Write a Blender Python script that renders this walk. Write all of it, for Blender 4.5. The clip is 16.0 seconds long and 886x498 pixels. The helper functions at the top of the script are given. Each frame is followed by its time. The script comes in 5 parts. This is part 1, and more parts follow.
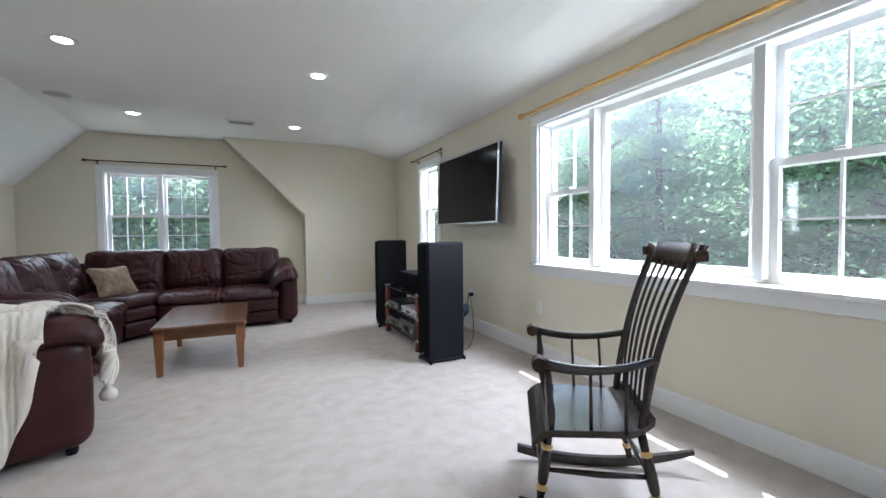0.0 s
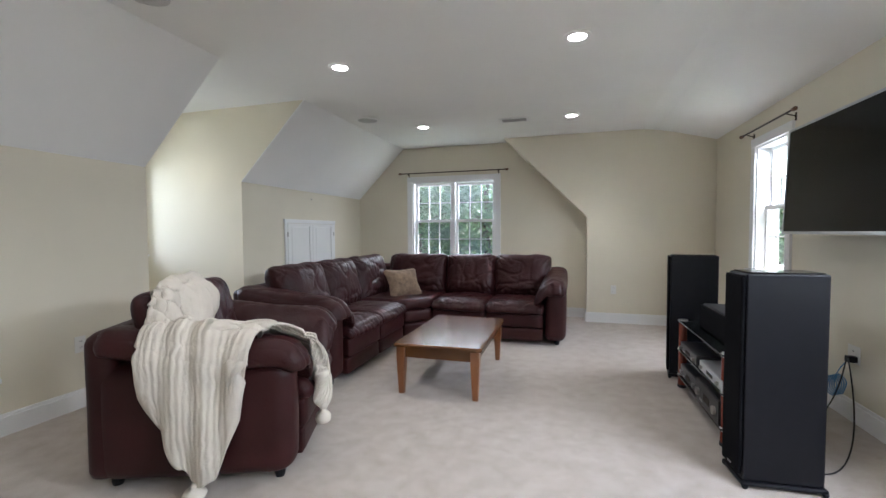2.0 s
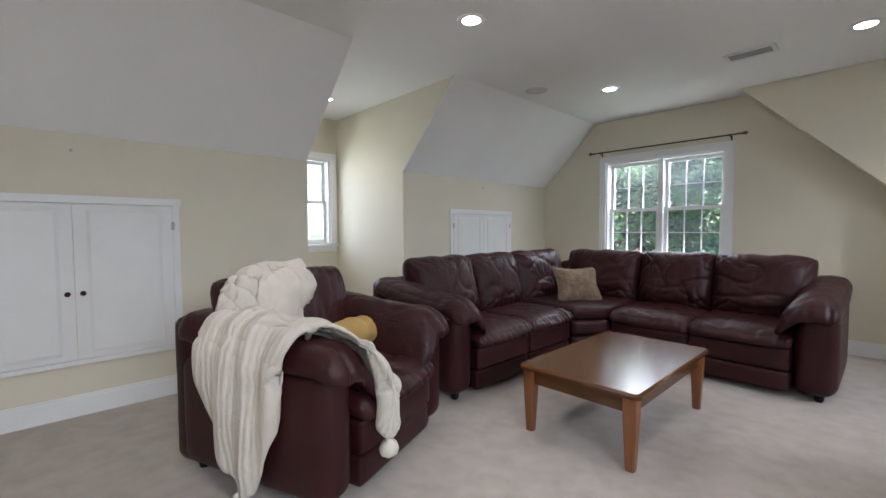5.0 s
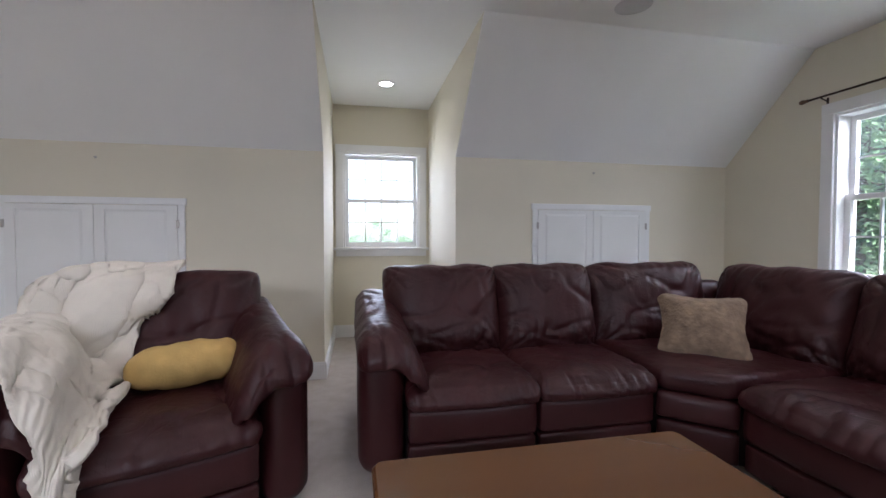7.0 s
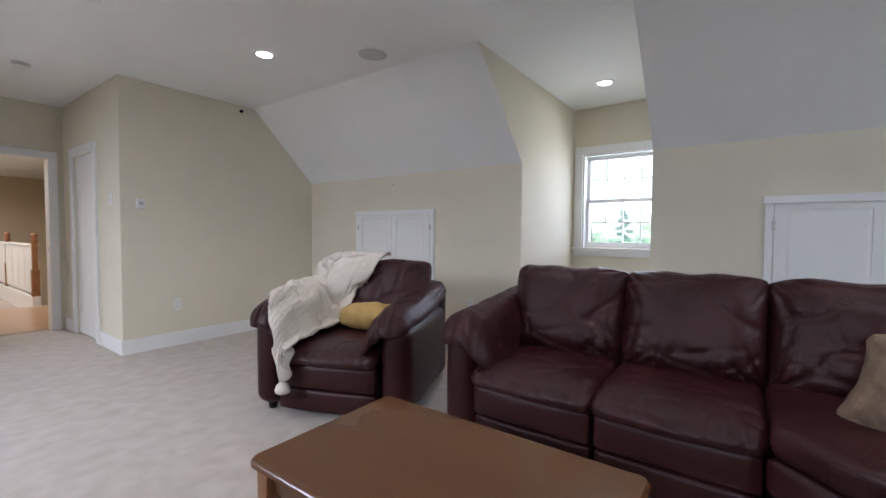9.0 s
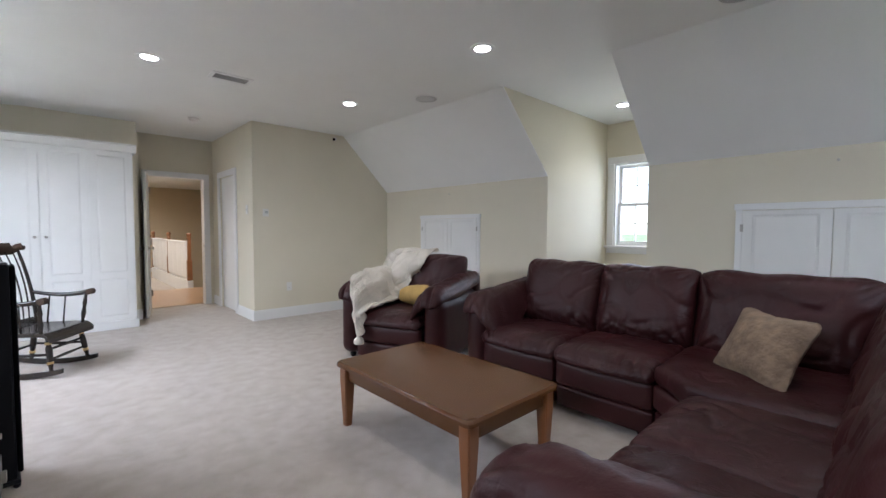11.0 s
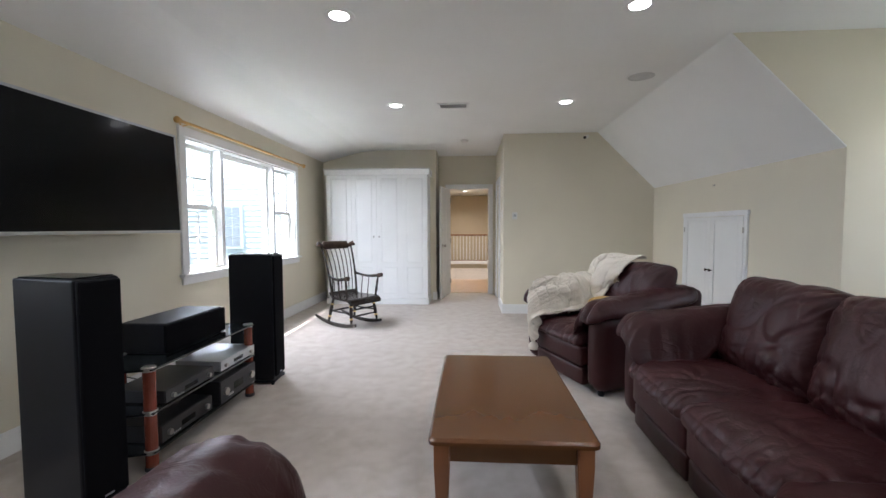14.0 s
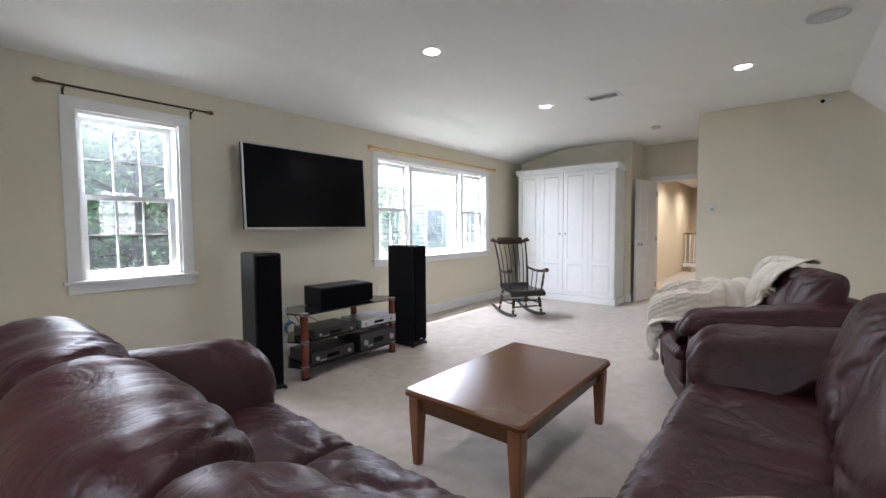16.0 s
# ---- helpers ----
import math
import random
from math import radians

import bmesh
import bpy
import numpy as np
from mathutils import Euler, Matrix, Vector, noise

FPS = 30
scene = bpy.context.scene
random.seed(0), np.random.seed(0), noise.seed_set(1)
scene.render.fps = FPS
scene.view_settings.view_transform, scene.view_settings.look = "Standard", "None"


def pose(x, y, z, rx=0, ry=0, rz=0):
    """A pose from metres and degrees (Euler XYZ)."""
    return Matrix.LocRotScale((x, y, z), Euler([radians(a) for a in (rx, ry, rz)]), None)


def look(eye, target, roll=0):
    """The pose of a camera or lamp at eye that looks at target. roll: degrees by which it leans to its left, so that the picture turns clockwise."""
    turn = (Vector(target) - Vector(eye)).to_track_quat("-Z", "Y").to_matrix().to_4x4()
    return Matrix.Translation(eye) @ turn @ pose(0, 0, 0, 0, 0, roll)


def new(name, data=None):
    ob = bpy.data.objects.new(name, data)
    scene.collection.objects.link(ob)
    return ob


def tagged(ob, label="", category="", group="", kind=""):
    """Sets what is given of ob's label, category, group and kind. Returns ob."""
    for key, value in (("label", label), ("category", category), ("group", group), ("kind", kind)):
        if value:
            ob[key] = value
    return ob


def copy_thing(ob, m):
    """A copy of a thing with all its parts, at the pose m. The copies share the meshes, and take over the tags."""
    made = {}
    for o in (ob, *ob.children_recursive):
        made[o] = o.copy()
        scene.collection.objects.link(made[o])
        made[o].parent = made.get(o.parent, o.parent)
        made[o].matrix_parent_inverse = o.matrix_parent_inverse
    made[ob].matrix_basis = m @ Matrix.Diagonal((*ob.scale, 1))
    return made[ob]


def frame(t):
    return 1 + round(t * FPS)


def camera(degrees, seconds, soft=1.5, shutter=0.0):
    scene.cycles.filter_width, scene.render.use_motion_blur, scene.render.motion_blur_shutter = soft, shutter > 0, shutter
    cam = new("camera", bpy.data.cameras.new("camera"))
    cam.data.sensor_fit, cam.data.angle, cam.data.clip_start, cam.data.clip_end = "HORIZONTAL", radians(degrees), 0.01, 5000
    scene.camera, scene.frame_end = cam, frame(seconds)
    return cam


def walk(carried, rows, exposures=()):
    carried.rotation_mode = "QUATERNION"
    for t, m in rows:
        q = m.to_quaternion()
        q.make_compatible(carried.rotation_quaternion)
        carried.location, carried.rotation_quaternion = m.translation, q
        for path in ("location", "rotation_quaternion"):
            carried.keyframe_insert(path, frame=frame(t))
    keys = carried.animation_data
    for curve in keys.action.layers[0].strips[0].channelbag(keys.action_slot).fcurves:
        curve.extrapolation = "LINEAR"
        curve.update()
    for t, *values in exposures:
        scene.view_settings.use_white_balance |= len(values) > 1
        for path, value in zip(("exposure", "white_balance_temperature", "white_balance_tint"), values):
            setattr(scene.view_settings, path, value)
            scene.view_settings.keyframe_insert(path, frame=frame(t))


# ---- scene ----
cam = camera(93.1, 16.0)
EXPOSURES = [(0.0, 2.36, 5500, 11), (1.5, 2.4, 5720, 12), (3.5, 2.28, 5850, 13), (4.2, 2.23, 5850, 13), (6.3, 2.15, 5760, 18), (7.0, 2.12, 5740, 19), (9.0, 2.16, 5680, 17), (12.5, 2.18, 5740, 13), (16.0, 2.36, 5790, 14)]
PATH = [
    (0, (0.134, 0.168, 1.113), (0.966, 1.986, 1.04), -0.6),
    (0.5, (0.328, 0.455, 1.161), (0.831, 2.389, 1.084), -0.5),
    (1, (0.453, 0.72, 1.217), (0.629, 2.711, 1.139), -0.6),
    (1.5, (0.579, 0.947, 1.248), (0.39, 2.936, 1.168), -0.5),
    (2, (0.675, 1.12, 1.24), (0.106, 3.036, 1.159), -0.3),
    (2.5, (0.817, 1.155, 1.211), (-0.017, 2.97, 1.129), -0.2),
    (3, (0.938, 1.143, 1.181), (-0.038, 2.887, 1.104), -0.2),
    (3.5, (1.018, 1.155, 1.165), (-0.026, 2.859, 1.088), -0.1),
    (4, (0.919, 1.332, 1.19), (-0.244, 2.958, 1.108), -0.0),
    (4.2, (0.859, 1.452, 1.193), (-0.369, 3.028, 1.106), 0.0),
    (6.3, (0.861, 3.324, 1.129), (-0.934, 4.201, 1.053), -0.5),
    (6.5, (0.84, 3.515, 1.126), (-0.993, 4.27, 1.053), -0.4),
    (7, (0.76, 4.005, 1.125), (-1.198, 4.406, 1.065), 0.1),
    (7.5, (0.608, 4.502, 1.142), (-1.383, 4.332, 1.077), -0.1),
    (8, (0.549, 4.755, 1.172), (-1.349, 4.127, 1.1), 0.1),
    (8.5, (0.658, 5.068, 1.134), (-1.055, 4.037, 1.068), 0.2),
    (9, (0.828, 5.397, 1.159), (-0.791, 4.226, 1.08), 0.4),
    (9.2, (0.89, 5.55, 1.16), (-0.691, 4.327, 1.077), 0.2),
    (11.3, (1.343, 6.426, 1.227), (0.022, 4.928, 1.129), 0.3),
    (11.5, (1.325, 6.474, 1.247), (0.04, 4.944, 1.146), 0.3),
    (12, (1.131, 6.579, 1.261), (0.021, 4.918, 1.16), 0.1),
    (12.5, (0.862, 6.675, 1.274), (-0.035, 4.89, 1.177), 0.0),
    (13, (0.549, 6.742, 1.257), (-0.033, 4.831, 1.159), 0.0),
    (13.5, (0.257, 6.794, 1.241), (0.113, 4.802, 1.144), -0.1),
    (14, (-0.083, 6.818, 1.245), (0.046, 4.825, 1.143), -0.2),
    (14.5, (-0.47, 6.828, 1.241), (-0.021, 4.882, 1.138), -0.3),
    (15, (-0.821, 6.804, 1.226), (-0.082, 4.948, 1.124), -0.3),
    (15.5, (-1.143, 6.736, 1.223), (-0.152, 5.001, 1.12), -0.4),
    (16, (-1.414, 6.679, 1.22), (-0.149, 5.133, 1.117), -0.4),
]
walk(cam, [(t, look(eye, target, roll)) for t, eye, target, roll in PATH], EXPOSURES)

# ---- light ----
world = bpy.data.worlds.new("world")
scene.world = world
world.use_nodes = True
wnt = world.node_tree
sky = wnt.nodes.new("ShaderNodeTexSky")
sky.sky_type, sky.sun_disc = "NISHITA", False
sky.sun_elevation, sky.sun_rotation = radians(67.5), radians(68)
wnt.links.new(sky.outputs[0], wnt.nodes["Background"].inputs[0])
wnt.nodes["Background"].inputs[1].default_value = 0.15

sun = new("sun", bpy.data.lights.new("sun", "SUN"))
sun.data.energy, sun.data.angle, sun.data.color = 5.0, radians(0.6), (1.0, 0.95, 0.88)
sun.matrix_world = look((1.0, 0.40, 2.6), (0, 0, 0))


def area_light(name, eye, target, w, h, watts, color=(0.95, 0.97, 1.0)):
    la = bpy.data.lights.new(name, "AREA")
    la.shape, la.size, la.size_y, la.energy, la.color = "RECTANGLE", w, h, watts, color
    ob = new(name, la)
    ob.matrix_world = look(eye, target)
    return ob


area_light("sky_light_big_window", (2.88, 2.02, 1.98), (2.46, 2.02, 0.80), 2.3, 0.42, 33)
area_light("sky_light_east_window", (2.88, 5.68, 1.98), (2.46, 5.68, 0.80), 0.6, 0.42, 14)
area_light("sky_light_north_window", (-1.045, 7.90, 1.93), (-1.045, 7.46, 0.85), 1.2, 0.42, 8.5)
area_light("sky_light_dormer_window", (-4.75, 4.275, 1.7), (-2.6, 4.275, 0.9), 1.3, 1.3, 12)


# ---- materials ----
def mat(name, color, rough=0.6, metal=0.0, vary=0.06, scale=6.0, bump=0.0, bump_scale=80.0, spec=0.5, color2=None, island=0.0):
    m = bpy.data.materials.new(name)
    m.use_nodes = True
    nt = m.node_tree
    b = nt.nodes["Principled BSDF"]
    b.inputs["Roughness"].default_value, b.inputs["Metallic"].default_value = rough, metal
    b.inputs["Specular IOR Level"].default_value = spec
    co = nt.nodes.new("ShaderNodeTexCoord")
    n = nt.nodes.new("ShaderNodeTexNoise")
    n.inputs["Scale"].default_value, n.inputs["Detail"].default_value = scale, 5
    nt.links.new(co.outputs["Object"], n.inputs["Vector"])
    r = nt.nodes.new("ShaderNodeValToRGB")
    c2 = color2 or tuple(min(1, c * (1 + vary)) for c in color)
    c1 = color if color2 else tuple(c * (1 - vary) for c in color)
    r.color_ramp.elements[0].position, r.color_ramp.elements[1].position = 0.3, 0.7
    r.color_ramp.elements[0].color, r.color_ramp.elements[1].color = (*c1, 1), (*c2, 1)
    nt.links.new(n.outputs["Fac"], r.inputs[0])
    nt.links.new(r.outputs[0], b.inputs["Base Color"])
    if bump:
        n2 = nt.nodes.new("ShaderNodeTexNoise")
        n2.inputs["Scale"].default_value, n2.inputs["Detail"].default_value = bump_scale, 3
        nt.links.new(co.outputs["Object"], n2.inputs["Vector"])
        bp = nt.nodes.new("ShaderNodeBump")
        bp.inputs["Strength"].default_value, bp.inputs["Distance"].default_value = bump, 0.01
        nt.links.new(n2.outputs["Fac"], bp.inputs["Height"])
        nt.links.new(bp.outputs[0], b.inputs["Normal"])
    return m


def glow(name, color, strength):
    m = bpy.data.materials.new(name)
    m.use_nodes = True
    b = m.node_tree.nodes["Principled BSDF"]
    b.inputs["Base Color"].default_value = (*color, 1)
    b.inputs["Emission Color"].default_value = (*color, 1)
    b.inputs["Emission Strength"].default_value = strength
    return m


def glass(name, tint=(1, 1, 1), rough=0.0):
    m = bpy.data.materials.new(name)
    m.use_nodes = True
    nt = m.node_tree
    b = nt.nodes["Principled BSDF"]
    b.inputs["Base Color"].default_value = (*tint, 1)
    b.inputs["Roughness"].default_value = rough
    b.inputs["Transmission Weight"].default_value = 1.0
    b.inputs["IOR"].default_value = 1.45
    return m


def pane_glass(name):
    """Thin window glass with a faint gloss and a pale veil that imitates bright haze."""
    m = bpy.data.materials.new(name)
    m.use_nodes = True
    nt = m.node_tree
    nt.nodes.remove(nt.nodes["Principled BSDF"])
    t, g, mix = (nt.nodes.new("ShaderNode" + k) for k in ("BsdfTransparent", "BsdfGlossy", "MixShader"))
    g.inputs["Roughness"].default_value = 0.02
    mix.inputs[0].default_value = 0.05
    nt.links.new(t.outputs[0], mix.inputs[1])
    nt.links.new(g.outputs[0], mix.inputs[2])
    # whitish translucent share mixed in to imitate glare haze over the view
    haze, haze_mix = nt.nodes.new("ShaderNodeBsdfTranslucent"), nt.nodes.new("ShaderNodeMixShader")
    haze.inputs["Color"].default_value = (0.85, 0.87, 0.88, 1)
    haze_mix.inputs[0].default_value = 0.015
    nt.links.new(mix.outputs[0], haze_mix.inputs[1])
    nt.links.new(haze.outputs[0], haze_mix.inputs[2])
    nt.links.new(haze_mix.outputs[0], nt.nodes["Material Output"].inputs[0])
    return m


M_WALL = mat("cream_wall_paint", (0.71, 0.66, 0.53), 0.75, vary=0.02, scale=2.0, bump=0.06, bump_scale=160)
M_CEIL = mat("white_ceiling_paint", (0.86, 0.86, 0.84), 0.85, vary=0.015, scale=2.0, bump=0.05, bump_scale=120)
M_TRIM = mat("white_trim_paint", (0.80, 0.80, 0.79), 0.42, vary=0.015, scale=5, bump=0.03, bump_scale=30)
M_DOORW = mat("white_door_paint", (0.78, 0.78, 0.76), 0.45, vary=0.02, scale=4, bump=0.03, bump_scale=40)


def leather_material(name, creased):
    m = mat(name, (0.022, 0.0042, 0.0048), 0.4, scale=3.5, color2=(0.041, 0.0100, 0.0106), spec=0.27)
    nt = m.node_tree
    b = nt.nodes["Principled BSDF"]
    co = nt.nodes["Texture Coordinate"]
    last = None
    patch = nt.nodes.new("ShaderNodeTexNoise")
    patch.inputs["Scale"].default_value, patch.inputs["Detail"].default_value = 3.2, 1.0
    nt.links.new(co.outputs["Object"], patch.inputs["Vector"])
    for scale, stretch, dist, strength in ((5.0, (1.0, 1.0, 1.7), 0.010, 0.16), (11.0, (1.5, 1.0, 0.8), 0.005, 0.14)) if creased else ():
        mp = nt.nodes.new("ShaderNodeMapping")
        mp.inputs["Scale"].default_value = stretch
        nt.links.new(co.outputs["Object"], mp.inputs["Vector"])
        w = nt.nodes.new("ShaderNodeTexNoise")
        w.inputs["Scale"].default_value, w.inputs["Detail"].default_value, w.inputs["Distortion"].default_value = scale, 1.0, 0.8
        nt.links.new(mp.outputs[0], w.inputs["Vector"])
        away = nt.nodes.new("ShaderNodeMath")
        away.operation = "SUBTRACT"
        away.inputs[1].default_value = 0.5
        nt.links.new(w.outputs["Fac"], away.inputs[0])
        fold = nt.nodes.new("ShaderNodeMath")
        fold.operation = "ABSOLUTE"
        nt.links.new(away.outputs[0], fold.inputs[0])
        rg = nt.nodes.new("ShaderNodeMapRange")
        rg.interpolation_type = "SMOOTHSTEP"
        rg.inputs["From Min"].default_value, rg.inputs["From Max"].default_value = 0.0, 0.055
        nt.links.new(fold.outputs[0], rg.inputs["Value"])
        pm = nt.nodes.new("ShaderNodeMapRange")
        pm.inputs["From Min"].default_value, pm.inputs["From Max"].default_value = 0.42, 0.60
        nt.links.new(patch.outputs["Fac"], pm.inputs["Value"])
        mx = nt.nodes.new("ShaderNodeMath")
        mx.operation = "MAXIMUM"
        nt.links.new(rg.outputs[0], mx.inputs[0])
        nt.links.new(pm.outputs[0], mx.inputs[1])
        bp = nt.nodes.new("ShaderNodeBump")
        bp.inputs["Strength"].default_value, bp.inputs["Distance"].default_value = strength, dist
        nt.links.new(mx.outputs[0], bp.inputs["Height"])
        if last:
            nt.links.new(last.outputs[0], bp.inputs["Normal"])
        last = bp
    grainy = nt.nodes.new("ShaderNodeTexNoise")
    grainy.inputs["Scale"].default_value = 170
    nt.links.new(co.outputs["Object"], grainy.inputs["Vector"])
    bp = nt.nodes.new("ShaderNodeBump")
    bp.inputs["Strength"].default_value, bp.inputs["Distance"].default_value = 0.3, 0.002
    nt.links.new(grainy.outputs["Fac"], bp.inputs["Height"])
    soft = nt.nodes.new("ShaderNodeTexNoise")
    soft.inputs["Scale"].default_value, soft.inputs["Detail"].default_value, soft.inputs["Distortion"].default_value = 9.0, 3.0, 1.0
    nt.links.new(co.outputs["Object"], soft.inputs["Vector"])
    bs = nt.nodes.new("ShaderNodeBump")
    bs.inputs["Strength"].default_value, bs.inputs["Distance"].default_value = (0.45 if creased else 0.15), 0.014
    nt.links.new(soft.outputs["Fac"], bs.inputs["Height"])
    if last:
        nt.links.new(last.outputs[0], bs.inputs["Normal"])
    nt.links.new(bs.outputs[0], bp.inputs["Normal"])
    last = bp
    nt.links.new(last.outputs[0], b.inputs["Normal"])
    r = nt.nodes.new("ShaderNodeMapRange")
    r.inputs["To Min"].default_value, r.inputs["To Max"].default_value = 0.36, 0.52
    nt.links.new(nt.nodes["Noise Texture"].outputs["Fac"], r.inputs["Value"])
    nt.links.new(r.outputs[0], b.inputs["Roughness"])
    return m


M_LEATHER = leather_material("soft_brown_leather", True)
M_TAUT = leather_material("taut_brown_leather", False)
# near-black colour standing in for the shade inside gaps and socket slots
M_GAP_SHADE = mat("gap_shade", (0.006, 0.003, 0.0025), 0.9, spec=0.1)
M_WOOD = mat("cherry_table_wood", (0.22, 0.085, 0.032), 0.32, vary=0.2, scale=3, bump=0.04, bump_scale=60, color2=(0.30, 0.125, 0.048))
M_BLACK = mat("black_vinyl_cabinet", (0.006, 0.0065, 0.009), 0.42, vary=0.1, spec=0.22, scale=20, bump=0.05, bump_scale=300)
M_CLOTH = mat("black_grille_cloth", (0.003, 0.003, 0.004), 0.95, spec=0.1, vary=0.2, scale=200, bump=0.2, bump_scale=600)
M_SCREEN = mat("dark_tv_screen", (0.002, 0.002, 0.003), 0.14, vary=0.0, spec=0.16)
M_SILVER = mat("brushed_silver", (0.55, 0.56, 0.58), 0.3, 0.9, vary=0.04, scale=30)
M_BRONZE = mat("dark_bronze_metal", (0.045, 0.030, 0.022), 0.4, 0.8, vary=0.1)
M_GOLD = mat("golden_wood_rod", (0.55, 0.32, 0.08), 0.4, 0.2, vary=0.15, scale=12)
M_BRASS = mat("brass", (0.60, 0.42, 0.18), 0.3, 1.0)
M_NICKEL = mat("satin_nickel", (0.45, 0.43, 0.40), 0.35, 1.0)
M_LAMP = glow("lamp_glow", (1.0, 0.96, 0.90), 6.0)
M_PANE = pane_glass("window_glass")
M_WHITEPL = mat("white_plastic", (0.75, 0.74, 0.70), 0.4, vary=0.01)


def carpet_material():
    m = mat("cream_cut_pile_carpet", (0.56, 0.49, 0.43), 0.95, bump=0.0)
    nt = m.node_tree
    b = nt.nodes["Principled BSDF"]
    co = nt.nodes["Texture Coordinate"]
    big = nt.nodes.new("ShaderNodeTexNoise")
    big.inputs["Scale"].default_value, big.inputs["Detail"].default_value, big.inputs["Distortion"].default_value = 9.0, 8, 0.2
    nt.links.new(co.outputs["Object"], big.inputs["Vector"])
    fine = nt.nodes.new("ShaderNodeTexNoise")
    fine.inputs["Scale"].default_value, fine.inputs["Detail"].default_value = 260, 2
    nt.links.new(co.outputs["Object"], fine.inputs["Vector"])
    r = nt.nodes.new("ShaderNodeValToRGB")
    r.color_ramp.elements[0].position, r.color_ramp.elements[1].position = 0.24, 0.70
    r.color_ramp.elements[0].color, r.color_ramp.elements[1].color = (0.46, 0.395, 0.33, 1), (0.58, 0.525, 0.47, 1)
    nt.links.new(big.outputs["Fac"], r.inputs[0])
    mix = nt.nodes.new("ShaderNodeMixRGB")
    mix.blend_type = "MULTIPLY"
    mix.inputs[0].default_value = 0.35
    nt.links.new(r.outputs[0], mix.inputs[1])
    nt.links.new(fine.outputs["Fac"], mix.inputs[2])
    gain = nt.nodes.new("ShaderNodeMixRGB")
    gain.blend_type = "MULTIPLY"
    gain.inputs[0].default_value = 1.0
    gain.inputs[2].default_value = (1.02, 1.01, 1.0, 1)
    nt.links.new(mix.outputs[0], gain.inputs[1])
    nt.links.new(gain.outputs[0], b.inputs["Base Color"])
    bp = nt.nodes.new("ShaderNodeBump")
    bp.inputs["Strength"].default_value, bp.inputs["Distance"].default_value = 0.6, 0.012
    nt.links.new(fine.outputs["Fac"], bp.inputs["Height"])
    bp2 = nt.nodes.new("ShaderNodeBump")
    bp2.inputs["Strength"].default_value, bp2.inputs["Distance"].default_value = 0.09, 0.05
    nt.links.new(big.outputs["Fac"], bp2.inputs["Height"])
    nt.links.new(bp2.outputs[0], bp.inputs["Normal"])
    nt.links.new(bp.outputs[0], b.inputs["Normal"])
    b.inputs["Sheen Weight"].default_value = 0.15
    return m


M_CARPET = carpet_material()


# ---- mesh helpers ----
def box(bm, x0, x1, y0, y1, z0, z1, bevel=0.0, seg=2):
    m = Matrix.Translation(((x0 + x1) / 2, (y0 + y1) / 2, (z0 + z1) / 2)) @ Matrix.Diagonal((x1 - x0, y1 - y0, z1 - z0, 1))
    vs = bmesh.ops.create_cube(bm, size=1, matrix=m)["verts"]
    if bevel:
        es = list({e for v in vs for e in v.link_edges})
        bmesh.ops.bevel(bm, geom=es, offset=bevel, segments=seg, affect="EDGES", profile=0.5)
    return bm


def prism(bm, pts, axis, a, b):
    """A flat outline drawn out along an axis. pts are pairs in the other two axes, in x, y, z order."""
    def put(p, c):
        return {"x": (c, p[0], p[1]), "y": (p[0], c, p[1]), "z": (p[0], p[1], c)}[axis]
    lo, hi = [bm.verts.new(put(p, a)) for p in pts], [bm.verts.new(put(p, b)) for p in pts]
    bm.faces.new(lo), bm.faces.new(hi)
    n = len(pts)
    for i in range(n):
        bm.faces.new((lo[i], lo[(i + 1) % n], hi[(i + 1) % n], hi[i]))
    bmesh.ops.recalc_face_normals(bm, faces=bm.faces)
    return bm


def rod(bm, a, b, r0, r1=None, n=10):
    a, b = Vector(a), Vector(b)
    d = b - a
    m = Matrix.Translation((a + b) / 2) @ d.to_track_quat("Z", "Y").to_matrix().to_4x4()
    bmesh.ops.create_cone(bm, cap_ends=True, segments=n, radius1=r0, radius2=r0 if r1 is None else r1, depth=d.length, matrix=m)
    return bm


def lathe(bm, profile, m=None, n=16):
    """Turned shape: (radius, height) pairs about the z axis."""
    rings = []
    for r, z in profile:
        rings.append([bm.verts.new((max(r, 1e-4) * math.cos(2 * math.pi * i / n), max(r, 1e-4) * math.sin(2 * math.pi * i / n), z)) for i in range(n)])
    for p, q in zip(rings, rings[1:]):
        for i in range(n):
            bm.faces.new((p[i], p[(i + 1) % n], q[(i + 1) % n], q[i]))
    bm.faces.new(rings[0][::-1]), bm.faces.new(rings[-1])
    if m is not None:
        bmesh.ops.transform(bm, matrix=m, verts=[v for g in rings for v in g])
    return bm


def tube(bm, pts, r, n=8):
    """A round bar through points; r is a number or one radius a point."""
    pts = [Vector(p) for p in pts]
    rs = [r] * len(pts) if isinstance(r, (int, float)) else r
    rings = []
    for i, p in enumerate(pts):
        d = (pts[min(i + 1, len(pts) - 1)] - pts[max(i - 1, 0)]).normalized()
        q = d.to_track_quat("Z", "Y")
        rings.append([bm.verts.new(p + q @ Vector((rs[i] * math.cos(2 * math.pi * k / n), rs[i] * math.sin(2 * math.pi * k / n), 0))) for k in range(n)])
    for p, q in zip(rings, rings[1:]):
        for i in range(n):
            bm.faces.new((p[i], p[(i + 1) % n], q[(i + 1) % n], q[i]))
    bm.faces.new(rings[0][::-1]), bm.faces.new(rings[-1])
    return bm


